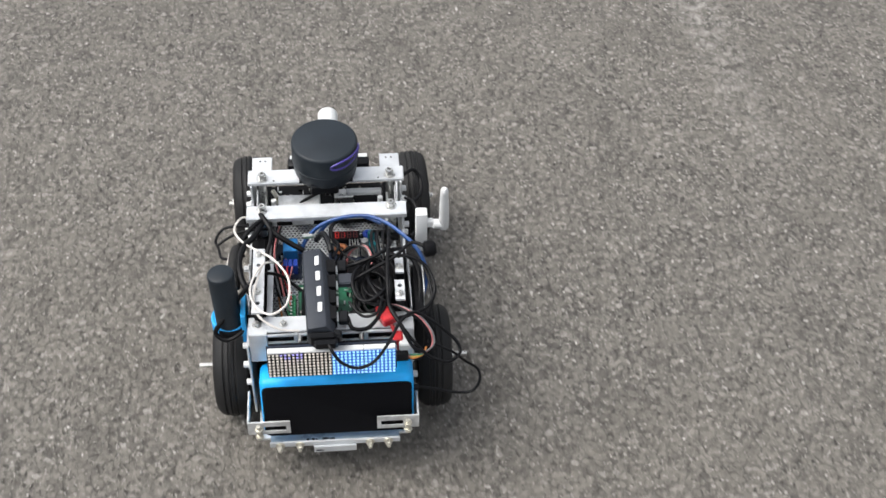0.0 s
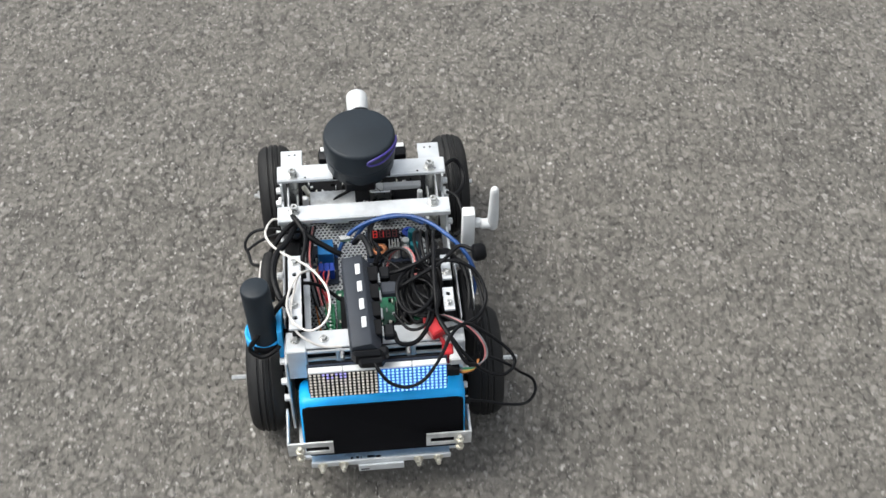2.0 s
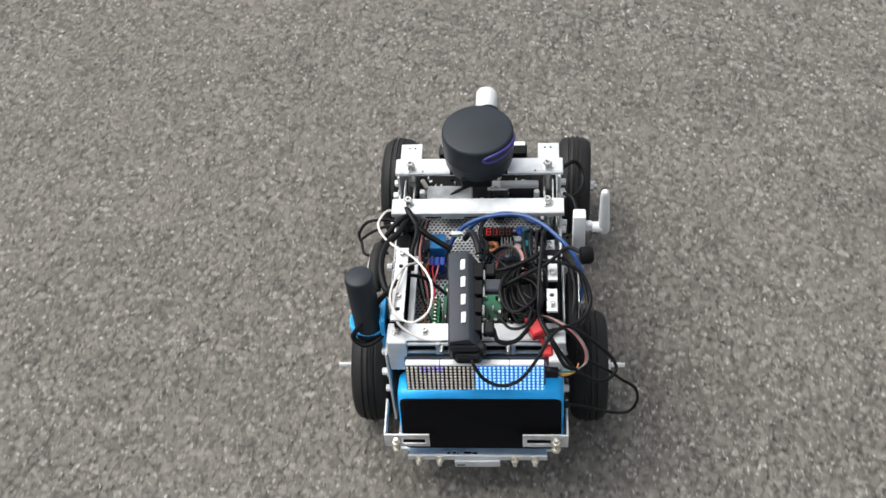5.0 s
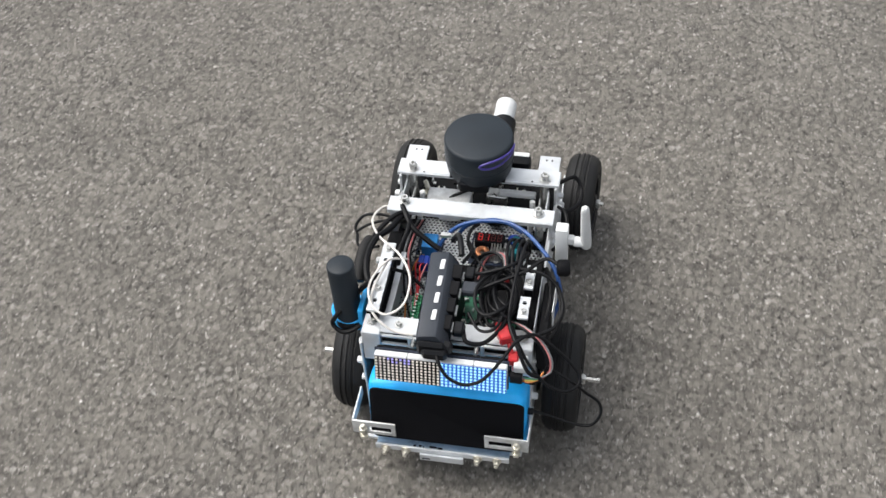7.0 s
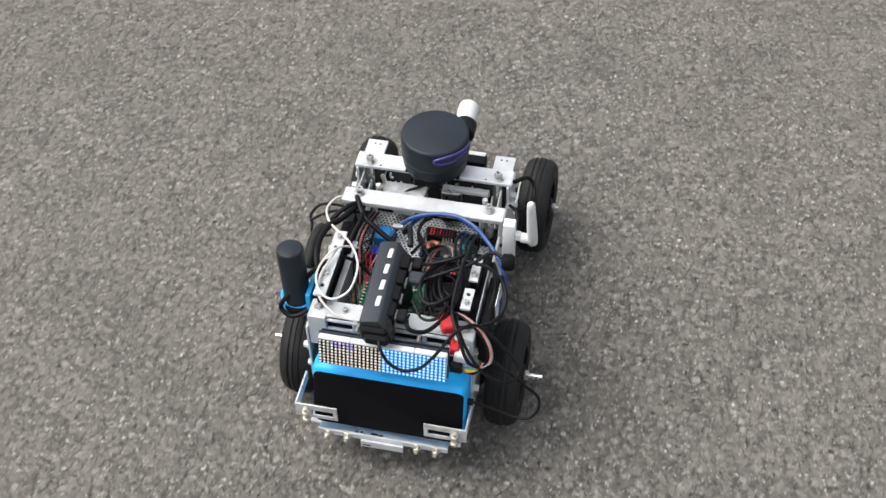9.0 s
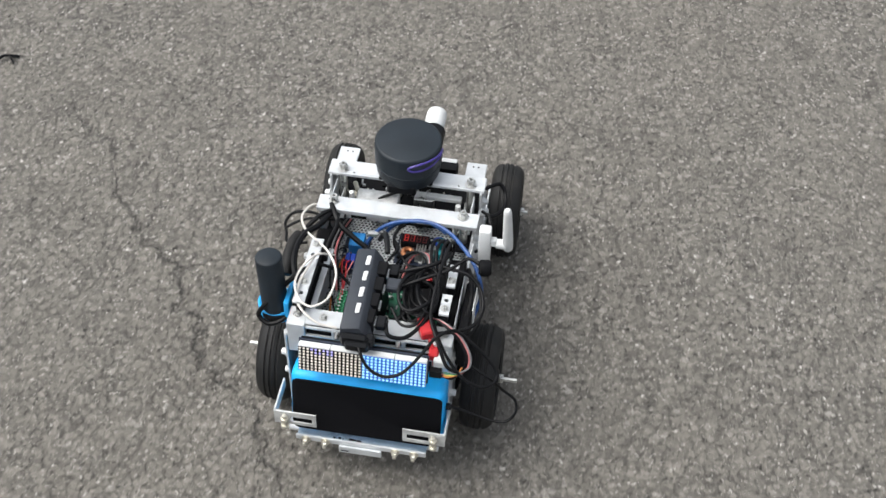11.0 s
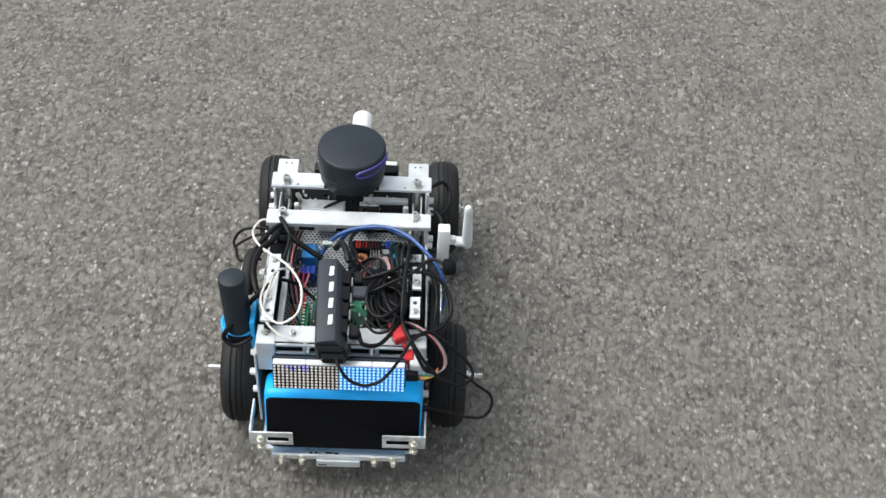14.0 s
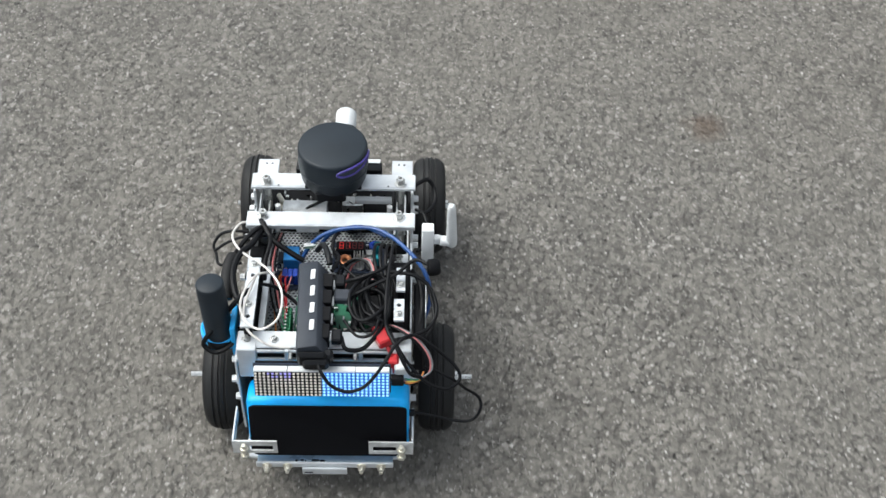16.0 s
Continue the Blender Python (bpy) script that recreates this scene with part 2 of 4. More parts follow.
PURPLE = surface("purple_rim", (0.060, 0.042, 0.25), 0.35, 0.0, 0.2, 200, 2000)
TRAY = surface("blue_grey_film", (0.36, 0.46, 0.54), 0.3, 0.2, 0.2, 60, 1500)
LED_OFF = surface("unlit_led", (0.78, 0.73, 0.64), 0.5, 0.0, 0.15, 200, 2500)
LED_FACE = surface("black_led_face", (0.007, 0.0065, 0.007), 0.5, 0.0, 0.2, 90, 2000, 0.15, None, 0.25)
LED_ON = glow("lit_led", (0.26, 0.66, 1.0), (0.3, 0.35, 0.4), 0.62)
LED_VIOLET = glow("violet_led", (0.30, 0.22, 1.0), (0.3, 0.3, 0.4), 0.35)
# black face; the dots' blue bloom is put into it as weak emission
LED_BLOOM_FACE = glow("led_face_with_bloom", (0.004, 0.16, 0.80), (0.01, 0.015, 0.03), 0.42)
DIGIT = glow("red_digit", (1.0, 0.03, 0.02), (0.2, 0.02, 0.02), 0.2)
DIGIT_OFF = surface("dim_digit", (0.11, 0.012, 0.012), 0.4)
INDICATOR = glow("red_indicator", (1.0, 0.05, 0.06), (0.4, 0.02, 0.02), 1.5)


# ---- mesh helpers ----
def part(name, bm, material, parent, label="", smooth=False):
    me = bpy.data.meshes.new(name)
    bmesh.ops.recalc_face_normals(bm, faces=bm.faces)
    bm.to_mesh(me)
    bm.free()
    for m in (material if isinstance(material, (list, tuple)) else [material]):
        me.materials.append(m)
    if smooth:
        for p in me.polygons:
            p.use_smooth = True
        me.set_sharp_from_angle(angle=radians(40))
    ob = new(name, me)
    ob.parent = parent
    return tagged(ob, label=label)


def box(bm, x0, x1, y0, y1, z0, z1, bevel=0.0006, turn=None, seg=1):
    r = bmesh.ops.create_cube(bm, size=1.0)["verts"]
    for v in r:
        v.co = Vector(((x0 + x1) / 2 + v.co.x * (x1 - x0), (y0 + y1) / 2 + v.co.y * (y1 - y0), (z0 + z1) / 2 + v.co.z * (z1 - z0)))
    if turn:
        bmesh.ops.transform(bm, matrix=turn, verts=r)
    if bevel:
        es = list({e for v in r for e in v.link_edges})
        bmesh.ops.bevel(bm, geom=es, offset=bevel, segments=seg, affect='EDGES', profile=0.5)
    return bm


def bx(*a, **k):
    return box(bmesh.new(), *a, **k)


def lathe(bm, profile, origin, axis, seg=24):
    """Turns rows of (radius, height) round an axis through origin."""
    q = Vector((0, 0, 1)).rotation_difference(Vector(axis).normalized()).to_matrix()
    rings = []
    for r, h in profile:
        ring = []
        for i in range(seg):
            a = 2 * math.pi * i / seg
            ring.append(bm.verts.new(Vector(origin) + q @ Vector((r * math.cos(a), r * math.sin(a), h))))
        rings.append(ring)
    for a, b in zip(rings, rings[1:]):
        for i in range(seg):
            j = (i + 1) % seg
            bm.faces.new((a[i], a[j], b[j], b[i]))
    bm.faces.new(rings[0])
    bm.faces.new(rings[-1])
    return bm


def rod(bm, a, b, r, seg=12, edge=0.0):
    a, b = Vector(a), Vector(b)
    h = (b - a).length
    e = edge or min(r, h) * 0.15
    return lathe(bm, [(r - e, 0), (r, e), (r, h - e), (r - e, h)], a, b - a, seg)


def curve_points(pts, steps=7):
    ps = [Vector(p) for p in pts]
    ps = [ps[0] * 2 - ps[1]] + ps + [ps[-1] * 2 - ps[-2]]
    out = []
    for a, b, c, d in zip(ps, ps[1:], ps[2:], ps[3:]):
        for i in range(steps):
            t = i / steps
            out.append(0.5 * ((2 * b) + (c - a) * t + (2 * a - 5 * b + 4 * c - d) * t * t + (3 * b - a - 3 * c + d) * t ** 3))
    out.append(ps[-2])
    return out


def sweep(bm, pts, r, seg=8, closed=False):
    n = len(pts)
    rings, up = [], Vector((0, 0, 1))
    for i, p in enumerate(pts):
        d = (pts[(i + 1) % n] - pts[i - 1]) if closed else (pts[min(i + 1, n - 1)] - pts[max(i - 1, 0)])
        d = d.normalized() if d.length > 1e-9 else Vector((0, 1, 0))
        s = d.cross(up)
        s = s.normalized() if s.length > 0.05 else d.cross(Vector((1, 0, 0))).normalized()
        u = s.cross(d)
        rings.append([bm.verts.new(p + (s * math.cos(2 * math.pi * k / seg) + u * math.sin(2 * math.pi * k / seg)) * r) for k in range(seg)])
    pairs = list(zip(rings, rings[1:])) + ([(rings[-1], rings[0])] if closed else [])
    for a, b in pairs:
        for k in range(seg):
            j = (k + 1) % seg
            bm.faces.new((a[k], a[j], b[j], b[k]))
    if not closed:
        bm.faces.new(rings[0])
        bm.faces.new(rings[-1])
    return bm


def cable(car, pts, r, material, label="", name="cable"):
    return part(name, sweep(bmesh.new(), curve_points(pts), r), material, car, label, True)


def bolt(bm, p, axis, r=0.0035, h=0.003):
    """A hex head on a washer, with a socket."""
    a = Vector(axis).normalized()
    lathe(bm, [(r * 1.45, 0), (r * 1.5, 0.0003), (r * 1.45, 0.0008)], p, a, 14)
    lathe(bm, [(r, 0), (r, h * 0.8), (r * 0.85, h), (r * 0.45, h), (r * 0.4, h * 0.5)], Vector(p) + a * 0.0008, a, 6)
    return bm


def plate_with_holes(bm, x0, x1, y0, y1, z0, z1, holes, r, seg=10):
    """A strip along x or y with round holes down its middle: cells of a ring each, top, bottom and bore."""
    along_x = (x1 - x0) > (y1 - y0)
    lo, hi = (x0, x1) if along_x else (y0, y1)
    w0, w1 = (y0, y1) if along_x else (x0, x1)
    mid, half = (w0 + w1) / 2, (w1 - w0) / 2
    pt = (lambda u, w, z: (u, w, z)) if along_x else (lambda u, w, z: (w, u, z))
    spans, at = [], lo
    for h in sorted(holes):
        spans += [(at, h - half, None), (h - half, h + half, h)]
        at = h + half
    spans.append((at, hi, None))
    for a, b, h in spans:
        if b - a < 1e-5:
            continue
        if h is None:
            v = [[bm.verts.new(pt(u, w, z)) for u, w in ((a, w0), (b, w0), (b, w1), (a, w1))] for z in (z0, z1)]
            bm.faces.new(v[0]), bm.faces.new(v[1])
            for i in range(4):
                j = (i + 1) % 4
                bm.faces.new((v[0][i], v[0][j], v[1][j], v[1][i]))
            continue
        ring = []
        for z in (z0, z1):
            inner, outer = [], []
            for i in range(seg * 2):
                t = 2 * math.pi * i / (seg * 2)
                c, s = math.cos(t), math.sin(t)
                k = half / max(abs(c), abs(s))
                inner.append(bm.verts.new(pt(h + r * c, mid + r * s, z)))
                outer.append(bm.verts.new(pt(h + k * c, mid + k * s, z)))
            ring.append((inner, outer))
        n = seg * 2
        for i in range(n):
            j = (i + 1) % n
            for inner, outer in ring:
                bm.faces.new((inner[i], inner[j], outer[j], outer[i]))
            bm.faces.new((ring[0][0][i], ring[0][0][j], ring[1][0][j], ring[1][0][i]))
            bm.faces.new((ring[0][1][i], ring[0][1][j], ring[1][1][j], ring[1][1][i]))
    return bm


# ---- ground ----
def build_ground():
    bm = bmesh.new()
    # finer cells along the way, reaching out to the horizon
    xs = [-600, -60, -8, -4, -2.5, -1.5, -0.5, 0.5, 1.5, 3, 8, 60, 600]
    ys = [-600, -60, -8, -3, -1] + list(range(0, 17)) + [19, 25, 70, 600]
    g = [[bm.verts.new((x, y, 0.0)) for x in xs] for y in ys]
    for a, b in zip(g, g[1:]):
        for i in range(len(xs) - 1):
            bm.faces.new((a[i], a[i + 1], b[i + 1], b[i]))
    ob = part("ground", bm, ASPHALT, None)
    tagged(ob, "grey worn asphalt with pale and dark stones, dry", "asphalt", kind="structure")


def way_at(t):
    for a, b in zip(CAR_ROWS, CAR_ROWS[1:]):
        if t <= b[0]:
            u = (t - a[0]) / (b[0] - a[0])
            return [a[i] + (b[i] - a[i]) * u for i in (1, 2, 3)]
    return list(CAR_ROWS[-1][1:])


def build_chips(count=15000):
    """Loose and proud stones scattered on the asphalt along the way."""
    rng = np.random.default_rng(7)
    verts, faces = [], []
    for k in range(count):
        x0, y0, _ = way_at(rng.uniform(0, 16))
        x, y = x0 + rng.uniform(-0.75, 0.8), y0 + rng.uniform(-0.3, 1.0)
        s = rng.uniform(0.0009, 0.0018) * (1.5 if rng.random() < 0.06 else 1.0)
        n, turn, base = rng.integers(4, 7), rng.uniform(0, 6.28), len(verts)
        st = rng.uniform(0.7, 1.3)
        for z, f in ((0.0, 1.15), (0.35 * s, 1.0)):
            for i in range(n):
                a = turn + 6.283 * i / n
                q = s * f * rng.uniform(0.75, 1.2)
                verts.append((x + math.cos(a) * q * st, y + math.sin(a) * q / st, z + (rng.uniform(0, 0.3) * s if z else -0.0005)))
        for i in range(n):
            j = (i + 1) % n
            faces.append((base + i, base + j, base + n + j, base + n + i))
        faces.append(tuple(base + n + i for i in range(n)))
    me = bpy.data.meshes.new("stone_chips")
    me.from_pydata(verts, [], faces)
    me.materials.append(CHIP)
    tagged(new("stone_chips", me), "small pale loose stone chips on the asphalt", "gravel", kind="stuff")


def build_twig():
    bm = sweep(bmesh.new(), curve_points([(-1.6943, 9.9248, 0.003), (-1.6831, 9.9390, 0.006), (-1.6740, 9.9420, 0.005), (-1.6589, 9.9410, 0.003)]), 0.0022, 6)
    sweep(bm, curve_points([(-1.6740, 9.9420, 0.005), (-1.6690, 9.9329, 0.005), (-1.6649, 9.9248, 0.003)]), 0.0014, 6)
    tagged(part("twig", bm, DARK, None), "short dark broken twig lying on asphalt", "twig")


# ---- the robot car: x to its right, y forwards, rear axle over the origin ----
TYRE_R = 0.0580
RIDE = 0.0130       # body datum over the ground
AXLE_Z = TYRE_R - RIDE
REAR_Y, FRONT_Y = 0.0040, 0.2590
car = tagged(new("robot_car"), "open aluminium robot car with black cables and a blue speaker", "robot car")


def build_wheel(side, y, stub):
    """A treaded tyre on a black spoked rim; the origin is the wheel's centre."""
    bm = bmesh.new()
    lathe(bm, [(0.010, -0.012), (0.011, -0.013), (0.011, 0.017), (0.009, 0.018)], (0, 0, 0), (side, 0, 0), 16)
    for i in range(6):
        a = math.pi / 3 * i
        box(bm, 0.006 * side - 0.004, 0.006 * side + 0.004, -0.0035, 0.0035, 0.009, 0.0325, 0.001, Matrix.Rotation(a, 4, 'X'))
    n = 32
    prof = [(0.0315, -0.017), (0.0345, -0.0175), (0.0345, 0.0175), (0.0315, 0.017), (0.0305, 0.010), (0.0305, -0.010)]
    rings = [[bm.verts.new((h * side, r * math.cos(2 * math.pi * i / n), r * math.sin(2 * math.pi * i / n))) for i in range(n)] for r, h in prof]
    for a, b in zip(rings, rings[1:] + rings[:1]):
        for i in range(n):
            bm.faces.new((a[i], a[(i + 1) % n], b[(i + 1) % n], b[i]))
    wheel = part("wheel", bm, BLACK, car, "black spoked wheel rim", True)
    # tyre: rounded shoulders, grooves round the tread
    half = [(0.034, 0.0155), (0.0400, 0.0180), (0.0455, 0.0186), (0.0502, 0.0174), (0.0534, 0.0148), (0.0556, 0.0113)]
    prof = [(r, -h) for r, h in half]
    for g in (-0.0060, 0.0, 0.0060):
        crown = TYRE_R - 0.0010 * (abs(g) / 0.0060) ** 2
        prof += [(crown, g - 0.0014), (crown - 0.0014, g - 0.0008), (crown - 0.0014, g + 0.0008), (crown, g + 0.0014)]
    prof += [(r, h) for r, h in reversed(half)]
    bm = bmesh.new()
    n = 56
    rings = [[bm.verts.new((h, r * math.cos(2 * math.pi * i / n), r * math.sin(2 * math.pi * i / n))) for i in range(n)] for r, h in prof]
    for a, b in zip(rings, rings[1:] + rings[:1]):
        for i in range(n):
            bm.faces.new((a[i], a[(i + 1) % n], b[(i + 1) % n], b[i]))
    part("tyre", bm, RUBBER, wheel, "dusty black rubber tyre with ring grooves", True)
    bm = rod(bmesh.new(), (-0.03 * side, 0, 0), (stub * side, 0, 0), 0.0027, 6)
    lathe(bm, [(0.0055, 0), (0.006, 0.0005), (0.006, 0.004), (0.0055, 0.0045)], (0.0185 * side, 0, 0), (side, 0, 0), 6)
    part("axle", bm, STEEL, wheel, "bare steel axle end with a nut")
    wheel["home"] = ((0.1120 if side > 0 else -0.1100) if y < 0.1 else (0.1035 if side > 0 else -0.0980), y, AXLE_Z)
    return wheel


def build_chassis():
    part("base_plate", bx(-0.080, 0.080, -0.095, 0.275, 0.036, 0.040), GALV, car, "bare sheet metal floor plate")
    for s in (-1, 1):
        a, b = sorted((s * 0.0825, s * 0.0850))
        bm = bx(a, b, -0.060, 0.200, 0.095, 0.152)
        box(bm, a, b, -0.060, 0.000, 0.040, 0.095)
        box(bm, a, b, 0.200, 0.262, 0.040, 0.085)
        box(bm, a, b, 0.098, 0.118, 0.152, 0.1755)
        box(bm, a, b, 0.149, 0.172, 0.152, 0.1755)
        part("side_plate", bm, ALU, car, "bare aluminium side plate")
        for y, z in ((0.166, 0.15), (0.148, 0.15), (0.108, 0.15), (0.125, 0.12), (-0.041, 0.132), (-0.055, 0.118), (-0.05, 0.082), (0.05, 0.15), (0.01, 0.15), (0.18, 0.12)):
            part("side_bolt", bolt(bmesh.new(), (s * 0.085, y, z), (s, 0, 0), 0.0036, 0.0050), WHITE, car)
        for y in (0.110, 0.158):
            part("post", rod(bmesh.new(), (s * 0.0715, y, 0.124), (s * 0.0715, y, 0.175), 0.0046, 10), STEEL, car)
        part("rail", bx(*sorted((s * 0.064, s * 0.079)), 0.098, 0.188, 0.134, 0.140), DARK, car)
        part("angle_bracket", box(bx(*sorted((s * 0.0760, s * 0.0775)), 0.120, 0.152, 0.142, 0.170), *sorted((s * 0.0640, s * 0.0775)), 0.120, 0.140, 0.1405, 0.142), ALU, car)
        for y in (0.127, 0.146):
            part("standoff", rod(bmesh.new(), (s * 0.0600, y, 0.132), (s * 0.0600, y, 0.158), 0.0030, 10), WHITE, car)
        part("rail", bx(*sorted((s * 0.0670, s * 0.0690)), 0.118, 0.149, 0.152, 0.162), STEEL, car)
        part("motor", rod(bmesh.new(), (s * 0.03, REAR_Y, AXLE_Z), (s * 0.088, REAR_Y, AXLE_Z), 0.018, 20, 0.002), DARK, car)
        part("motor", rod(bmesh.new(), (s * 0.03, FRONT_Y, AXLE_Z), (s * 0.088, FRONT_Y, AXLE_Z), 0.018, 20, 0.002), DARK, car)

    # front cross bar: flanged, with two drilled ears
    bm = bx(-0.0875, 0.0875, 0.1545, 0.175, 0.1755, 0.178, 0.001)
    box(bm, -0.0875, 0.0875, 0.1528, 0.1548, 0.1738, 0.178)
    for s in (-1, 1):
        box(bm, *sorted((s * 0.0615, s * 0.0840)), 0.1725, 0.2040, 0.1680, 0.1705)
        box(bm, *sorted((s * 0.0615, s * 0.0840)), 0.1700, 0.1725, 0.1680, 0.1757)
    bar = part("front_crossbar", bm, ALU, car, "white aluminium cross bar with two ears")
    for s in (-1, 1):
        part("bolt", bolt(bmesh.new(), (s * 0.0715, 0.1605, 0.178), (0, 0, 1), 0.0046, 0.0075), STEEL, bar)
        for dx, y, z in ((0.0690, 0.197, 0.1705), (0.0750, 0.197, 0.1705), (0.0585, 0.1560, 0.1780)):
            part("drill_hole", lathe(bmesh.new(), [(0.0011, 0), (0.0011, 0.0003)], (s * dx, y, z), (0, 0, 1), 10), DARK, bar)
    # rear cross bar
    bm = bx(-0.0875, 0.0875, 0.0985, 0.1175, 0.1755, 0.178)
    box(bm, -0.0875, 0.0875, 0.0968, 0.0988, 0.1722, 0.178)
    bar = part("rear_crossbar", bm, ALU, car, "white aluminium cross bar")
    for s in (-1, 1):
        part("bolt", bolt(bmesh.new(), (s * 0.0706, 0.1105, 0.178), (0, 0, 1), 0.0044, 0.0065), STEEL, bar)

    # perforated deck: a lattice of hexagonal holes
    bm = bmesh.new()
    p, z = 0.0043, 0.123
    R, r = p / math.sqrt(3), p * 0.37
    for j in range(46):
        for i in range(35):
            cx, cy = -0.0725 + p * (i + 0.5 * (j % 2)), -0.030 + j * R * 1.5
            if cx > 0.074:
                continue
            o, m_, d = [], [], []
            for k in range(6):
                a = math.pi / 6 + math.pi / 3 * k
                c, s = math.cos(a), math.sin(a)
                o.append(bm.verts.new((cx + R * c, cy + R * s, z)))
                m_.append(bm.verts.new((cx + r * c, cy + r * s, z)))
                d.append(bm.verts.new((cx + r * c, cy + r * s, z - 0.0015)))
            for k in range(6):
                q = (k + 1) % 6
                bm.faces.new((o[k], o[q], m_[q], m_[k]))
                bm.faces.new((m_[k], m_[q], d[q], d[k]))
    part("perforated_deck", bm, ALU, car, "galvanised steel deck with hexagonal holes")
    part("battery", bx(-0.070, 0.070, -0.045, 0.190, 0.060, 0.112, 0.003), DARK, car, "dark battery block under the deck")
    part("inner_plate", box(bx(-0.0640, -0.0620, -0.034, 0.050, 0.124, 0.1655), -0.0640, -0.0575, -0.034, 0.050, 0.1655, 0.1675), ALU, car)
    part("inner_plate", bx(0.0842, 0.0856, -0.036, 0.030, 0.1530, 0.176), ALU, car)

    part("side_module", bx(0.0875, 0.0985, -0.045, 0.030, 0.120, 0.168, 0.002), DARK, car, "black module on the flank")
    part("module_edge", bx(0.0990, 0.1000, -0.012, 0.034, 0.140, 0.172, 0.0002), WHITE, car)
    part("side_module", bx(0.0655, 0.0835, -0.046, 0.060, 0.126, 0.166, 0.002), DARK, car, "black module inside the flank")
    part("side_module", bx(-0.0815, -0.0655, -0.034, 0.080, 0.126, 0.166, 0.002), DARK, car, "black module inside the flank")
    # rear channel with slots, above the speaker
    bm = bx(-0.082, 0.086, -0.055, -0.0350, 0.1665, 0.169)
    box(bm, -0.082, -0.0630, -0.059, -0.050, 0.126, 0.1695, 0.001)
    box(bm, 0.0660, 0.086, -0.059, -0.050, 0.126, 0.1695, 0.001)
    for z in (0.1625, 0.1505, 0.1385):
        box(bm, -0.064, 0.067, -0.0575, -0.0545, z, z + 0.0032)
    for x in (-0.036, 0.035):
        box(bm, x, x + 0.0042, -0.0585, -0.0545, 0.130, 0.1665)
    ch = part("rear_channel", bm, ALU, car, "slotted aluminium channel across the back")
    part("slot_shade", bx(-0.063, 0.066, -0.0535, -0.0515, 0.126, 0.1655), DARK, ch)
    for x in (-0.0735, -0.0465, 0.0760):
        part("bolt", bolt(bmesh.new(), (x, -0.045, 0.169), (0, 0, 1), 0.0032, 0.003), STEEL, ch)
    for x in (-0.030, 0.032):
        part("standoff", rod(bmesh.new(), (x, -0.0575, 0.163), (x, -0.066, 0.163), 0.0022, 10), STEEL, ch)

    # drilled strips over the sides
    for x0, x1, y0, y1, hs in ((-0.0772, -0.0650, -0.047, 0.041, (0.033, 0.018, -0.019, -0.034)), (0.0685, 0.0785, -0.037, -0.0105, (-0.029, -0.018)), (0.0700, 0.0790, 0.0000, 0.030, (0.008, 0.022))):
        bm = plate_with_holes(bmesh.new(), x0, x1, y0, y1, 0.1875, 0.190, hs, 0.0023)
        mid = (x0 + x1) / 2
        st = part("strip", bm, ALU, car, "drilled aluminium strip")
        part("strip_post", bx(mid - 0.004, mid + 0.004, y0 + 0.004, y1 - 0.004, 0.170, 0.187), BLACK, st)
        for h in hs[::2] if x0 < 0 else hs[:1]:
            part("screw", bolt(bmesh.new(), (mid, h, 0.190), (0, 0, 1), 0.0030, 0.0026), STEEL, st)


def build_lidar():
    bm = bmesh.new()
    lathe(bm, [(0.0290, 0.1785), (0.0330, 0.1795), (0.0348, 0.184), (0.0366, 0.198), (0.0358, 0.1988), (0.0358, 0.1998), (0.0370, 0.2006), (0.0368, 0.2215),
               (0.0362, 0.2236), (0.0350, 0.2247), (0.0335, 0.2252)], (0, 0.1700, 0), (0, 0, 1), 64)
    lid = part("lidar", bm, LIDAR, car, "matt black round laser scanner", True)
    # purple-rimmed slot on its flank
    loop = []
    for i in range(56):
        t = 2 * math.pi * i / 56
        a = radians(-40 + 40 * math.cos(t))
        wide = 0.0041 - 0.0024 * math.cos(t)
        z = 0.2162 + 0.0008 * math.cos(t) + wide * math.sin(t)
        loop.append(Vector((0.0374 * math.cos(a), 0.1700 + 0.0374 * math.sin(a), z)))
    part("slot_rim", sweep(bmesh.new(), loop, 0.0013, 8, True), PURPLE, lid, "purple rim of the scanner's slot", True)
    bm = bmesh.new()
    rows = [[bm.verts.new(loop[i]), bm.verts.new(loop[-i])] for i in range(1, 28)]
    for a, c in zip(rows, rows[1:]):
        bm.faces.new((a[0], a[1], c[1], c[0]))
    part("slot", bm, NAVY, lid, "dark blue slot")
    part("lidar_base", bx(-0.0180, 0.0140, 0.1360, 0.1495, 0.1725, 0.186, 0.002), BLACK, lid)
    part("lidar_foot", bx(-0.030, 0.030, 0.150, 0.200, 0.1782, 0.1800, 0.0005), BLACK, lid)


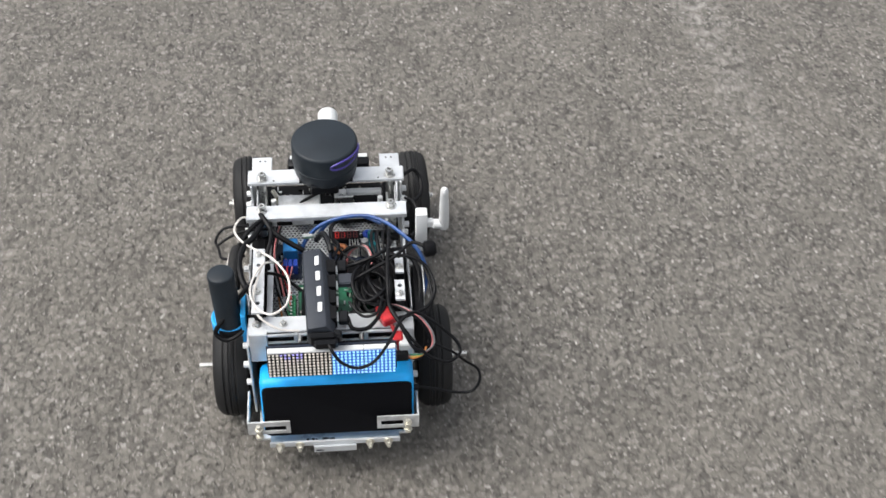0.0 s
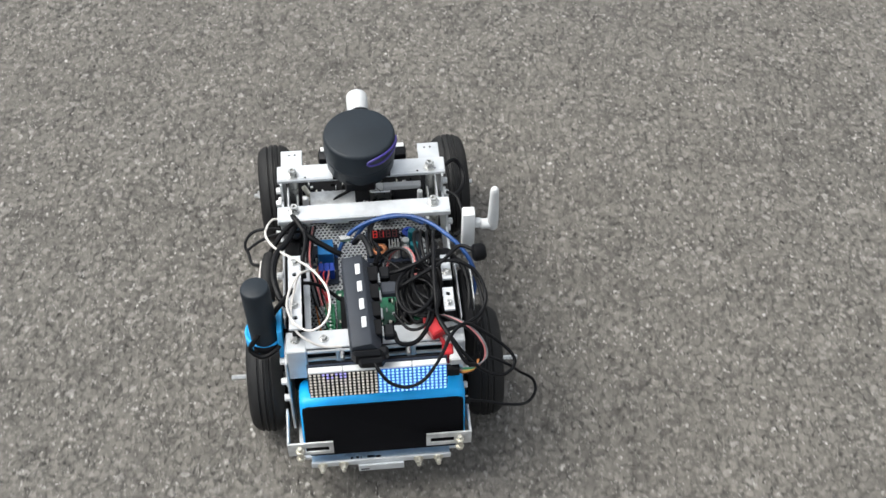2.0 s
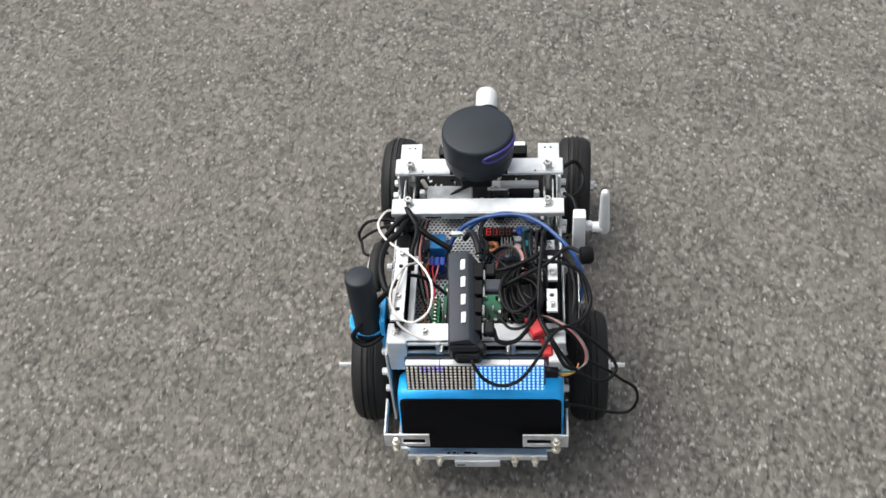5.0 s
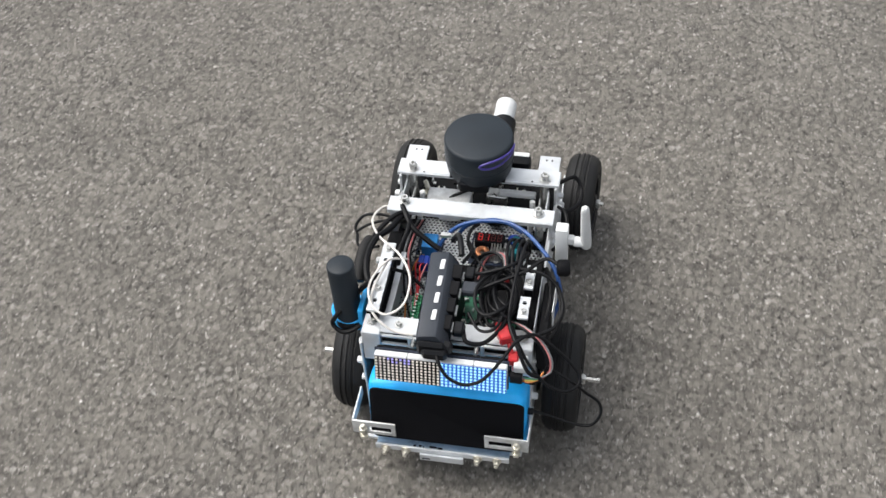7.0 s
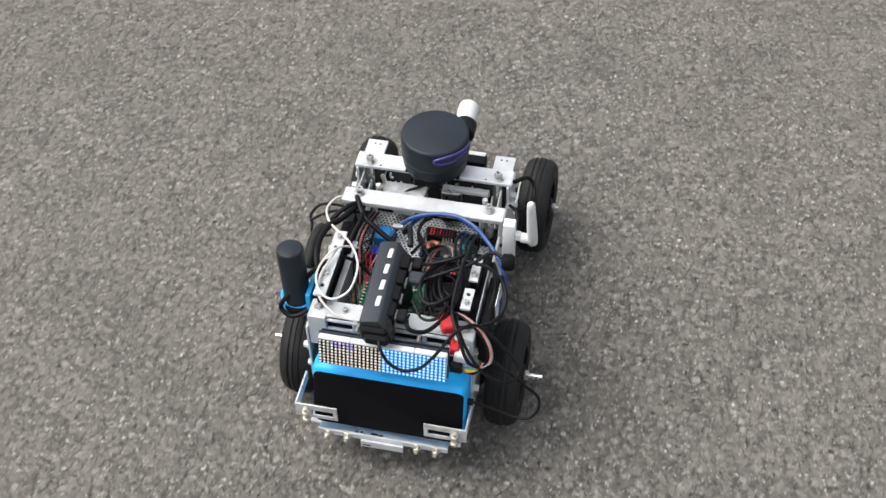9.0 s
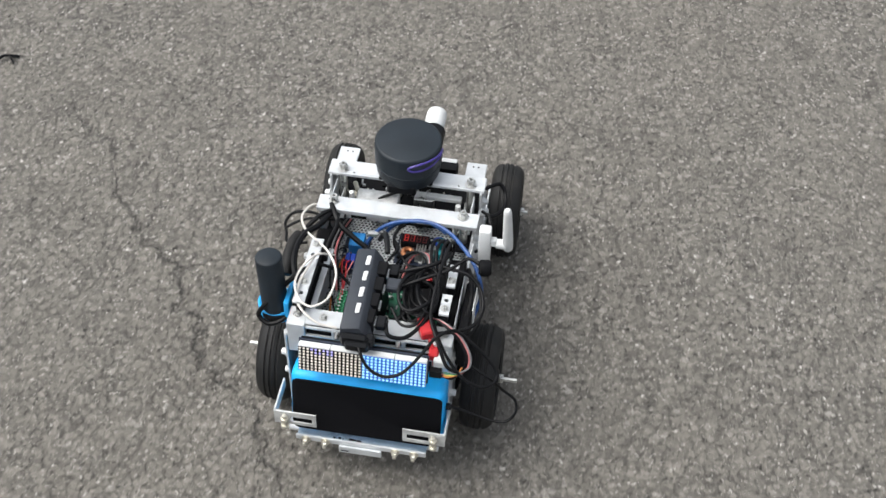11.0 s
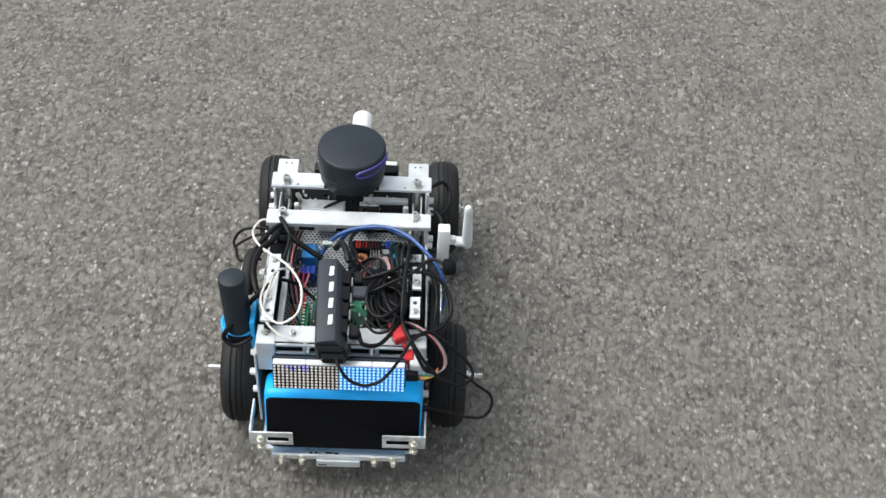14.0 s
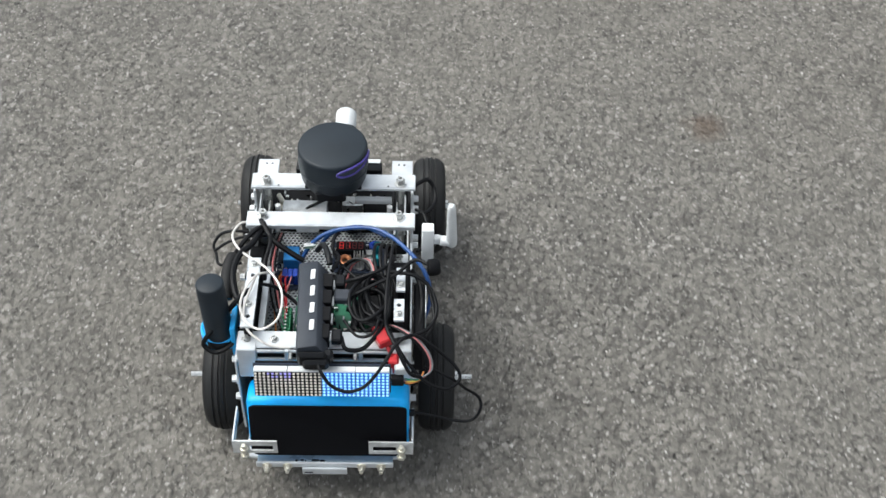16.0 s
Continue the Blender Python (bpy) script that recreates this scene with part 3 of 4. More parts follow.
def build_front():
    # board under the scanner, seen between the bars
    part("front_board", bx(-0.0600, 0.0620, 0.1425, 0.196, 0.1300, 0.1320), DARK, car, "dark circuit board")
    part("metal_can", bx(-0.0560, -0.0080, 0.140, 0.163, 0.132, 0.149, 0.001), GALV, car, "silver port housing")
    part("metal_can", bx(0.0080, 0.0300, 0.158, 0.172, 0.132, 0.147, 0.001), STEEL, car)
    part("metal_can", bx(0.0330, 0.0560, 0.146, 0.166, 0.132, 0.145, 0.001), DARK, car)
    part("metal_can", bx(0.0220, 0.0620, 0.156, 0.1635, 0.150, 0.156, 0.001), WHITE, car)
    part("metal_can", bx(0.0440, 0.0610, 0.128, 0.142, 0.132, 0.146, 0.001), BLACK, car)
    part("port_shell", bx(0.0450, 0.0600, 0.1275, 0.140, 0.1462, 0.1470, 0.0003), STEEL, car)
    part("port_shell", bx(-0.0400, -0.0160, 0.128, 0.142, 0.134, 0.1465, 0.0008), GALV, car)
    part("fan_shroud", lathe(bmesh.new(), [(0.0130, 0), (0.0140, 0.001), (0.0140, 0.007), (0.0095, 0.008), (0.0090, 0.004)], (0.0200, 0.142, 0.1320), (0, 0, 1), 20), DARK, car, "", True)
    bm = rod(bmesh.new(), (-0.0620, 0.172, 0.147), (-0.0560, 0.160, 0.147), 0.0028, 10)
    box(bm, -0.0640, -0.0560, 0.154, 0.162, 0.136, 0.145)
    part("antenna_socket", bm, BRASS, car, "brass antenna socket")
    rng = random.Random(5)
    bm = bmesh.new()
    for k in range(26):
        x, y = rng.uniform(0.0, 0.056), rng.uniform(0.144, 0.158)
        w = rng.uniform(0.001, 0.004)
        box(bm, x, x + w, y, y + w, 0.132, 0.132 + rng.uniform(0.001, 0.005), 0)
    tagged(part("board_chips", bm, DARK, car), kind="stuff")
    # depth camera across the nose
    bm = bx(-0.0450, 0.0500, 0.2000, 0.2180, 0.140, 0.159, 0.004, seg=2)
    dc = part("depth_camera", bm, BLACK, car, "black bar-shaped camera", True)
    part("camera_top", bx(-0.0420, 0.0480, 0.2110, 0.2170, 0.159, 0.1600, 0.0003), WHITE, dc)
    part("camera_mount", bx(-0.012, 0.012, 0.195, 0.212, 0.095, 0.140, 0.001), DARK, dc)
    # white lamp tube that points forwards
    bm = lathe(bmesh.new(), [(0.0112, 0), (0.0118, 0.001), (0.0118, 0.009), (0.0126, 0.010), (0.0126, 0.030), (0.0123, 0.0315), (0.0112, 0.032), (0.0095, 0.0300)], (0.0015, 0.3255, 0.1000), (0, 1, 0.02), 32)
    tube = part("front_tube", bm, WHITE, car, "white round tube pointing forwards", True)
    part("tube_collar", lathe(bmesh.new(), [(0.012, 0), (0.0140, 0.002), (0.0140, 0.021), (0.012, 0.023)], (0.0035, 0.3030, 0.1010), (0, 1, 0.02), 28), BLACK, tube, "black collar", True)
    part("tube_bracket", bx(-0.006, 0.011, 0.262, 0.312, 0.040, 0.098, 0.001), BLACK, tube)


def build_electronics():
    # relay module
    part("relay_board", bx(-0.0580, -0.0300, 0.055, 0.108, 0.1240, 0.1255), NAVY, car, "dark blue relay board")
    part("relay", bx(-0.0500, -0.0340, 0.080, 0.100, 0.1256, 0.1435, 0.0008), RELAY, car, "bright blue relay cube")
    bm = bmesh.new()
    for k in range(3):
        box(bm, -0.0500 + 0.0055 * k, -0.0450 + 0.0055 * k, 0.061, 0.072, 0.1256, 0.1395, 0.0006)
    part("screw_terminal", bm, TERMBLUE, car, "blue screw terminal")
    # green terminal strip, each pole with its notch
    bm = bmesh.new()
    for k in range(9):
        y = -0.024 + 0.0044 * k
        box(bm, -0.0450, -0.0355, y, y + 0.0038, 0.124, 0.1440, 0.0004)
        box(bm, -0.0425, -0.0380, y + 0.0008, y + 0.0030, 0.1440, 0.1465, 0.0003)
    part("terminal_strip", bm, TERMINAL, car, "green screw terminal strip")
    bm = bmesh.new()
    for k in range(9):
        y = -0.024 + 0.0044 * k
        lathe(bm, [(0.0011, 0), (0.0011, 0.0006)], (-0.0402, y + 0.0019, 0.1464), (0, 0, 1), 8)
    tagged(part("terminal_screws", bm, STEEL, car), kind="stuff")
    # main green board
    part("main_board", bx(-0.0340, 0.0620, -0.0360, 0.046, 0.1240, 0.1256), GREEN, car, "green circuit board")
    part("driver_board", bx(-0.0260, 0.0640, 0.0480, 0.0755, 0.1240, 0.1262), DARK, car, "black motor driver board")
    part("driver_board", bx(0.0300, 0.0640, 0.0080, 0.0470, 0.1330, 0.1350), DARK, car, "black board over the green one")
    for x0, x1, y0, y1, h in ((0.024, 0.030, -0.034, 0.02, 0.009), (0.035, 0.056, 0.024, 0.044, 0.006), (0.044, 0.056, -0.03, -0.018, 0.003), (-0.03, -0.024, -0.03, 0.03, 0.01)):
        part("chip", bx(x0, x1, y0, y1, 0.1256, 0.1256 + h, 0.0004), DARK, car)
    bm = bmesh.new()
    for k in range(20):
        box(bm, 0.0255, 0.0262, -0.033 + 0.0026 * k, -0.0323 + 0.0026 * k, 0.1346, 0.139, 0)
        box(bm, 0.0281, 0.0288, -0.033 + 0.0026 * k, -0.0323 + 0.0026 * k, 0.1346, 0.139, 0)
    tagged(part("header_pins", bm, BRASS, car), kind="stuff")
    part("indicator", lathe(bmesh.new(), [(0.0010, 0), (0.0010, 0.002), (0.0006, 0.0026)], (0.0330, -0.0160, 0.1300), (0, 0, 1), 10), INDICATOR, car, "lit red indicator")
    # red switch
    part("red_plug", bx(0.0430, 0.0490, 0.041, 0.048, 0.126, 0.148, 0.0008), RED, car, "small red plug")
    # voltage converter with its red digits
    conv = part("converter_board", bx(0.0000, 0.0560, 0.076, 0.120, 0.1275, 0.1290), NAVY, car, "dark blue voltage converter board")
    part("display", bx(0.0040, 0.0350, 0.0990, 0.1120, 0.1290, 0.1390, 0.0006), BLACK, conv, "small black display with red digits")
    lit = {0: "abcdefg", 1: "bc", 2: ""}
    for d in range(4):
        on, off = bmesh.new(), bmesh.new()
        ox = 0.0075 + 0.0068 * d
        seg = {"a": (0, 0.0088, 1), "g": (0, 0.0045, 1), "d": (0, 0.0002, 1), "f": (0, 0.0047, 0), "e": (0, 0.0004, 0), "b": (0.0038, 0.0047, 0), "c": (0.0038, 0.0004, 0)}
        for s, (x, y, flat) in seg.items():
            w, h = (0.0042, 0.0009) if flat else (0.0009, 0.0042)
            box(on if s in lit.get(d, "") else off, ox + x, ox + x + w, 0.1008 + y, 0.1008 + y + h, 0.1390, 0.1393, 0)
        for bm, m, what in ((on, DIGIT, "lit red digit bars"), (off, DIGIT_OFF, "unlit digit bars")):
            if len(bm.verts):
                part("digit", bm, m, conv, what)
    ring = [Vector((0.0140 + 0.0052 * math.cos(2 * math.pi * i / 28), 0.0885 + 0.0052 * math.sin(2 * math.pi * i / 28), 0.1345)) for i in range(28)]
    part("coil", sweep(bmesh.new(), ring, 0.0026, 10, True), COPPER, conv, "copper ring coil", True)
    bm = bx(0.0230, 0.0345, 0.0800, 0.0960, 0.129, 0.132)
    for k in range(4):
        box(bm, 0.0232 + 0.003 * k, 0.0246 + 0.003 * k, 0.080, 0.096, 0.132, 0.142, 0.0002)
    part("heat_sink", bm, STEEL, conv, "finned silver heat sink")
    for x, y, m in ((0.0400, 0.0830, STEEL), (0.0490, 0.0870, TEAL), (0.0480, 0.1050, TEAL), (0.0405, 0.0930, STEEL)):
        part("capacitor", rod(bmesh.new(), (x, y, 0.129), (x, y, 0.143), 0.0040, 14), m, conv)
    bm = lathe(bmesh.new(), [(0.0062, 0), (0.0066, 0.0006), (0.0066, 0.003), (0.0035, 0.0032), (0.0030, 0.0012)], (0.0450, 0.1130, 0.1290), (0, 0, 1), 14)
    part("screw_terminal", bm, TERMBLUE, conv)
    # coloured single wires round the left boards
    wires = [((-0.048, 0.061, 0.139), (-0.050, 0.052, 0.146), (-0.047, 0.036, 0.140), (-0.040, 0.012, 0.146), RED),
             ((-0.044, 0.061, 0.139), (-0.045, 0.050, 0.147), (-0.043, 0.034, 0.142), (-0.040, 0.006, 0.147), RED),
             ((-0.040, 0.061, 0.139), (-0.040, 0.051, 0.145), (-0.044, 0.030, 0.141), (-0.041, -0.002, 0.147), PINK),
             ((-0.055, 0.070, 0.130), (-0.056, 0.050, 0.140), (-0.051, 0.020, 0.143), (-0.042, -0.010, 0.147), GREYCABLE),
             ((-0.053, 0.085, 0.135), (-0.058, 0.060, 0.150), (-0.057, 0.025, 0.152), (-0.043, -0.018, 0.147), CABLE),
             ((-0.046, 0.085, 0.128), (-0.052, 0.060, 0.140), (-0.055, 0.030, 0.136), (-0.050, -0.012, 0.136), ORANGE)]
    for *pts, m in wires:
        cable(car, pts, 0.0009, m, name="wire")


def build_components():
    """Fine parts soldered on the boards, too small to tell apart."""
    rng = random.Random(23)
    areas = ((-0.056, -0.032, 0.057, 0.106, 0.1255, 40), (-0.032, 0.060, -0.034, 0.044, 0.1256, 150), (0.002, 0.054, 0.078, 0.118, 0.1290, 60), (-0.058, 0.060, 0.143, 0.168, 0.1320, 90), (-0.058, 0.060, 0.172, 0.192, 0.1320, 40))
    for m, share in ((STEEL, 0.35), (DARK, 0.35), (WHITE, 0.12), (BRASS, 0.18)):
        bm = bmesh.new()
        for x0, x1, y0, y1, z, n in areas:
            for k in range(int(n * share)):
                x, y = rng.uniform(x0, x1 - 0.004), rng.uniform(y0, y1 - 0.004)
                w, d = rng.choice(((0.0010, 0.0020), (0.0020, 0.0010), (0.0030, 0.0030), (0.0015, 0.0045), (0.0040, 0.0015)))
                box(bm, x, x + w, y, y + d, z, z + rng.uniform(0.0006, 0.0045), 0)
        tagged(part("soldered_parts", bm, m, car), kind="stuff")
    # ridged black ribbon looms between the boards
    for k in range(5):
        d = 0.0022 * k
        cable(car, [(-0.060 + d, 0.112, 0.150), (-0.063 + d, 0.085, 0.158), (-0.064 + d, 0.055, 0.160), (-0.058 + d, 0.030, 0.154), (-0.054 + d, 0.012, 0.146)], 0.0010, (CABLE, GREYCABLE, CABLE, PINK, CABLE)[k], name="wire")
    for k in range(4):
        d = 0.004 * k
        cable(car, [(0.004 + d, 0.046, 0.140), (0.012 + d, 0.056 + d * 0.4, 0.158), (0.026 + d, 0.062, 0.166), (0.040 + d * 0.5, 0.054 - d * 0.5, 0.168), (0.046, 0.036 - d, 0.160)], 0.0012, (CABLE, CABLE, GREYCABLE, PINK)[k], name="wire")


def build_hub():
    """USB hub with a sloped port face, four white switches and its plugs."""
    prof = [(-0.0240, 0.180), (-0.0235, 0.1990), (-0.0220, 0.2020), (-0.0050, 0.2055), (-0.0035, 0.2045), (0.0050, 0.1900), (0.0055, 0.180)]
    bm = bmesh.new()
    ys = [(0.0245, 0.93, 0.0), (0.0230, 1.0, 0.0), (-0.0785, 1.0, 0.0), (-0.0805, 0.95, -0.0005)]
    rings = []
    for y, k, dz in ys:
        rings.append([bm.verts.new((-0.0093 + (x + 0.008) * k - y * 0.045, y, 0.192 + (z - 0.192) * k + dz)) for x, z in prof])
    for a, b in zip(rings, rings[1:]):
        for i in range(len(prof)):
            j = (i + 1) % len(prof)
            bm.faces.new((a[i], a[j], b[j], b[i]))
    bm.faces.new(rings[0]), bm.faces.new(rings[-1])
    hub = part("usb_hub", bm, HUB, car, "dark grey usb hub with four white switches", True)
    bm = bx(-0.0205, 0.0075, -0.0870, -0.0800, 0.1815, 0.1985, 0.0030)
    box(bm, -0.0150, 0.0090, -0.0915, -0.0800, 0.1805, 0.1925, 0.0025)
    box(bm, 0.0020, 0.0130, -0.0850, -0.0740, 0.1820, 0.1935, 0.0025)
    part("end_cap", bm, BLACK, hub)
    slope = Matrix.Translation((-0.0110, 0, 0.2047)) @ Matrix.Rotation(radians(-11.9), 4, 'Y')
    for y in (-0.0563, -0.0352, -0.0141, 0.0070):
        part("switch", bx(0.0010 - y * 0.045 - 0.0024, 0.0010 - y * 0.045 + 0.0024, y - 0.0063, y + 0.0063, -0.0002, 0.0013, 0.0007, slope), WHITE, hub)
        part("port", bx(-0.0030, 0.0085, y - 0.0085, y + 0.0085, 0.1815, 0.1975, 0.0006, None), DARK, hub)
        part("port_rim", bx(0.0070, 0.0105, y - 0.0058, y + 0.0058, 0.1865, 0.1900, 0.0004), STEEL, hub)
    for x1, y, m in ((0.0260, -0.0060, HUB), (0.0200, 0.0130, BLACK), (0.0200, -0.0560, BLACK)):
        part("plug", bx(0.0100, x1, y - 0.0072, y + 0.0072, 0.1830, 0.1915, 0.0015), m, hub)
    part("hub_support", bx(-0.020, 0.006, -0.060, 0.024, 0.126, 0.1795, 0.001), DARK, hub)


def build_matrix():
    """Four eight-by-eight led blocks on one board; the two on one half are lit."""
    lean = Matrix.Translation((0.0018, -0.0845, 0.1590)) @ Matrix.Rotation(radians(-13.0), 4, 'X')
    mx = part("led_matrix", bx(-0.0650, 0.0650, 0.0012, 0.0030, -0.0175, 0.0170, 0.0003, lean), NAVY, car, "led matrix of four blocks, two of them lit blue-white")
    for k in range(4):
        x0 = -0.0640 + 0.0320 * k
        lit = k >= 2
        blk = part("led_block", bx(x0 + 0.0002, x0 + 0.0318, -0.0060, 0.0012, -0.0165, 0.0150, 0.0005, lean), WHITE, mx, "white led block")
        part("led_face", bx(x0 + 0.0003, x0 + 0.0317, -0.0064, -0.0059, -0.0163, 0.0132, 0.0002, lean), LED_BLOOM_FACE if lit else LED_FACE, blk)
        bm, bv = bmesh.new(), bmesh.new()
        for i in range(8):
            for j in range(8):
                dot = bv if (not lit and j > 5 and 1 <= i + 8 * k - 2 <= 6 and (i + j + k) % 3) else bm
                lathe(dot, [(0.00135, 0), (0.00135, 0.0004), (0.0010, 0.0006)], (x0 + 0.0020 + 0.0040 * i, -0.0063, -0.0144 + 0.00368 * j), (0, -1, 0), 8)
        bmesh.ops.transform(bm, matrix=lean, verts=bm.verts)
        if len(bv.verts):
            bmesh.ops.transform(bv, matrix=lean, verts=bv.verts)
            tagged(part("violet_dots", bv, LED_VIOLET, blk, "a few faintly lit violet dots"), kind="stuff")
        tagged(part("led_dots", bm, LED_ON if lit else LED_OFF, blk, "lit blue-white dots" if lit else "unlit cream dots"), kind="stuff")
    bm = bmesh.new()
    for k in range(2):
        box(bm, -0.063 + 0.064 * k, -0.003 + 0.064 * k, 0.0030, 0.0052, 0.0150, 0.0178, 0.0004, lean)
    tagged(part("pin_strip", bm, DARK, mx), kind="stuff")


def build_speaker():
    lean = Matrix.Translation((0.0050, -0.0780, 0.0835)) @ Matrix.Rotation(radians(-11.0), 4, 'X')
    sp = part("speaker", bx(-0.0795, 0.0795, -0.0165, 0.0190, -0.0345, 0.0400, 0.0080, lean, seg=4), BLUE, car, "blue box speaker with a black cloth front", True)
    bm = bmesh.new()
    # rounded front panel
    w, h, r, n = 0.0772, 0.0338, 0.0070, 6
    rim = []
    for cx, cz, a0 in ((w - r, h - r, 0), (-w + r, h - r, 90), (-w + r, -h + r, 180), (w - r, -h + r, 270)):
        for i in range(n + 1):
            a = radians(a0 + 90 * i / n)
            rim.append((cx + r * math.cos(a), cz - 0.0004 + r * math.sin(a)))
    rows = []
    for y, k in ((-0.0120, 1.0), (-0.0168, 1.0), (-0.0177, 0.985)):
        rows.append([bm.verts.new((x * k, y, z * k)) for x, z in rim])
    for a, b in zip(rows, rows[1:]):
        for i in range(len(rim)):
            j = (i + 1) % len(rim)
            bm.faces.new((a[i], a[j], b[j], b[i]))
    bm.faces.new(rows[-1])
    bmesh.ops.transform(bm, matrix=lean, verts=bm.verts)
    part("speaker_cloth", bm, GRILLE, sp, "black woven front", True)
    part("speaker_jack", rod(bmesh.new(), (0.0840, -0.0775, 0.0950), (0.0900, -0.0775, 0.0950), 0.0035, 12), BLACK, sp)

    # tray and lip under it
    tray = part("rear_tray", bx(-0.0680, 0.0685, -0.1045, -0.055, 0.0400, 0.0425, 0.0004), TRAY, car, "blue-grey film-covered tray with illegible dark marks")
    part("tray_lip", bx(-0.0685, 0.0690, -0.1062, -0.1040, 0.0385, 0.0462, 0.0005), ALU, tray)
    bm = bmesh.new()
    for x0, x1, y in ((-0.0300, -0.0275, -0.1020), (-0.0245, -0.0215, -0.1015), (-0.0200, -0.0190, -0.1020), (-0.0135, -0.0060, -0.1015), (-0.0050, 0.0000, -0.1020)):
        box(bm, x0, x1, y, y + 0.0022, 0.0424, 0.0428, 0)
    tagged(part("writing_bars", bm, DARK, tray), kind="stuff")
    bm = bx(-0.0225, 0.0225, -0.1090, -0.1064, 0.0300, 0.0400, 0.0005)
    part("rear_plate", bm, ALU, tray, "small white plate with a dark scuff")
    part("scuff", bx(-0.0205, -0.0120, -0.1094, -0.1089, 0.0330, 0.0345, 0.0001), DARK, tray)
    for x in (-0.0577, -0.0370, 0.0370, 0.0567):
        bm = bolt(bmesh.new(), (x, -0.1062, 0.0415), (0, -1, 0), 0.0034, 0.0045)
        rod(bm, (x, -0.107, 0.0415), (x, -0.1145, 0.0415), 0.0021, 10)
        part("bolt", bm, BRASS, tray, "brassy bolt")
    # slotted angle brackets that hold the speaker
    for s in (-1, 1):
        bm = box(bmesh.new(), *sorted((s * 0.0870, s * 0.0890)), -0.1060, -0.0660, 0.0740, 0.0870, 0.0004)
        for x0, x1, z0, z1 in ((0.0450, 0.0888, 0.0660, 0.0702), (0.0450, 0.0888, 0.0788, 0.0860), (0.0450, 0.0492, 0.0700, 0.0790), (0.0720, 0.0888, 0.0700, 0.0790)):
            box(bm, *sorted((s * x0, s * x1)), -0.1075, -0.1058, z0, z1, 0)
        br = part("bracket", bm, GALV, car, "slotted metal angle bracket")
        bm = rod(bmesh.new(), (s * 0.0772, -0.1105, 0.0625), (s * 0.0772, -0.1105, 0.0840), 0.0024, 10)
        lathe(bm, [(0.0040, 0), (0.0044, 0.0005), (0.0044, 0.0035), (0.0040, 0.004)], (s * 0.0772, -0.1105, 0.0755), (0, 0, 1), 6)
        lathe(bm, [(0.0040, 0), (0.0044, 0.0005), (0.0044, 0.0035), (0.0040, 0.004)], (s * 0.0772, -0.1105, 0.0645), (0, 0, 1), 6)
        part("bolt", bm, BRASS, br, "brassy bolt with nuts")


def build_masts():
    # satellite receiver on a blue printed holder
    bm = lathe(bmesh.new(), [(0.0120, 0), (0.0136, 0.0015), (0.0136, 0.072), (0.0130, 0.0735), (0.0118, 0.0742)], (-0.1030, -0.0240, 0.1475), (-0.04, 0.06, 1), 32)
    gps = part("gps_antenna", bm, LIDAR, car, "black cylindrical satellite antenna", True)
    part("antenna_foot", lathe(bmesh.new(), [(0.013, 0), (0.0150, 0.001), (0.0150, 0.008), (0.0138, 0.0095)], (-0.1030, -0.0240, 0.1415), (0, 0, 1), 28), BLACK, gps, "", True)
    bm = bx(-0.0905, -0.0850, -0.036, -0.004, 0.128, 0.172, 0.001)
    box(bm, -0.1180, -0.0860, -0.030, -0.008, 0.1370, 0.1415, 0.001)
    lathe(bm, [(0.0160, 0), (0.0195, 0.001), (0.0195, 0.014), (0.0180, 0.015), (0.0160, 0.014)], (-0.1030, -0.0180, 0.1380), (0, 0, 1), 28)
    part("antenna_holder", bm, CYAN, car, "bright blue printed holder")
    # white radio stick with its swivelling antenna
    bm = bx(0.0945, 0.1068, 0.0520, 0.0640, 0.1640, 0.2200, 0.0016, seg=2)
    box(bm, 0.1060, 0.1130, 0.0530, 0.0600, 0.1990, 0.2085, 0.0012)
    st = part("radio_stick", bm, WHITE, car, "white radio stick", True)
    part("swivel", rod(bmesh.new(), (0.1125, 0.0555, 0.2030), (0.1255, 0.0560, 0.2020), 0.0052, 18), WHITE, st, "", True)
    bm = lathe(bmesh.new(), [(0.0042, 0), (0.0052, 0.002), (0.0055, 0.014), (0.0052, 0.028), (0.0042, 0.066), (0.0036, 0.0705), (0.0020, 0.0725)], (0.1248, 0.0575, 0.1950), (-0.03, -0.20, 1), 20)
    part("stick_antenna", bm, WHITE, st, "", True)


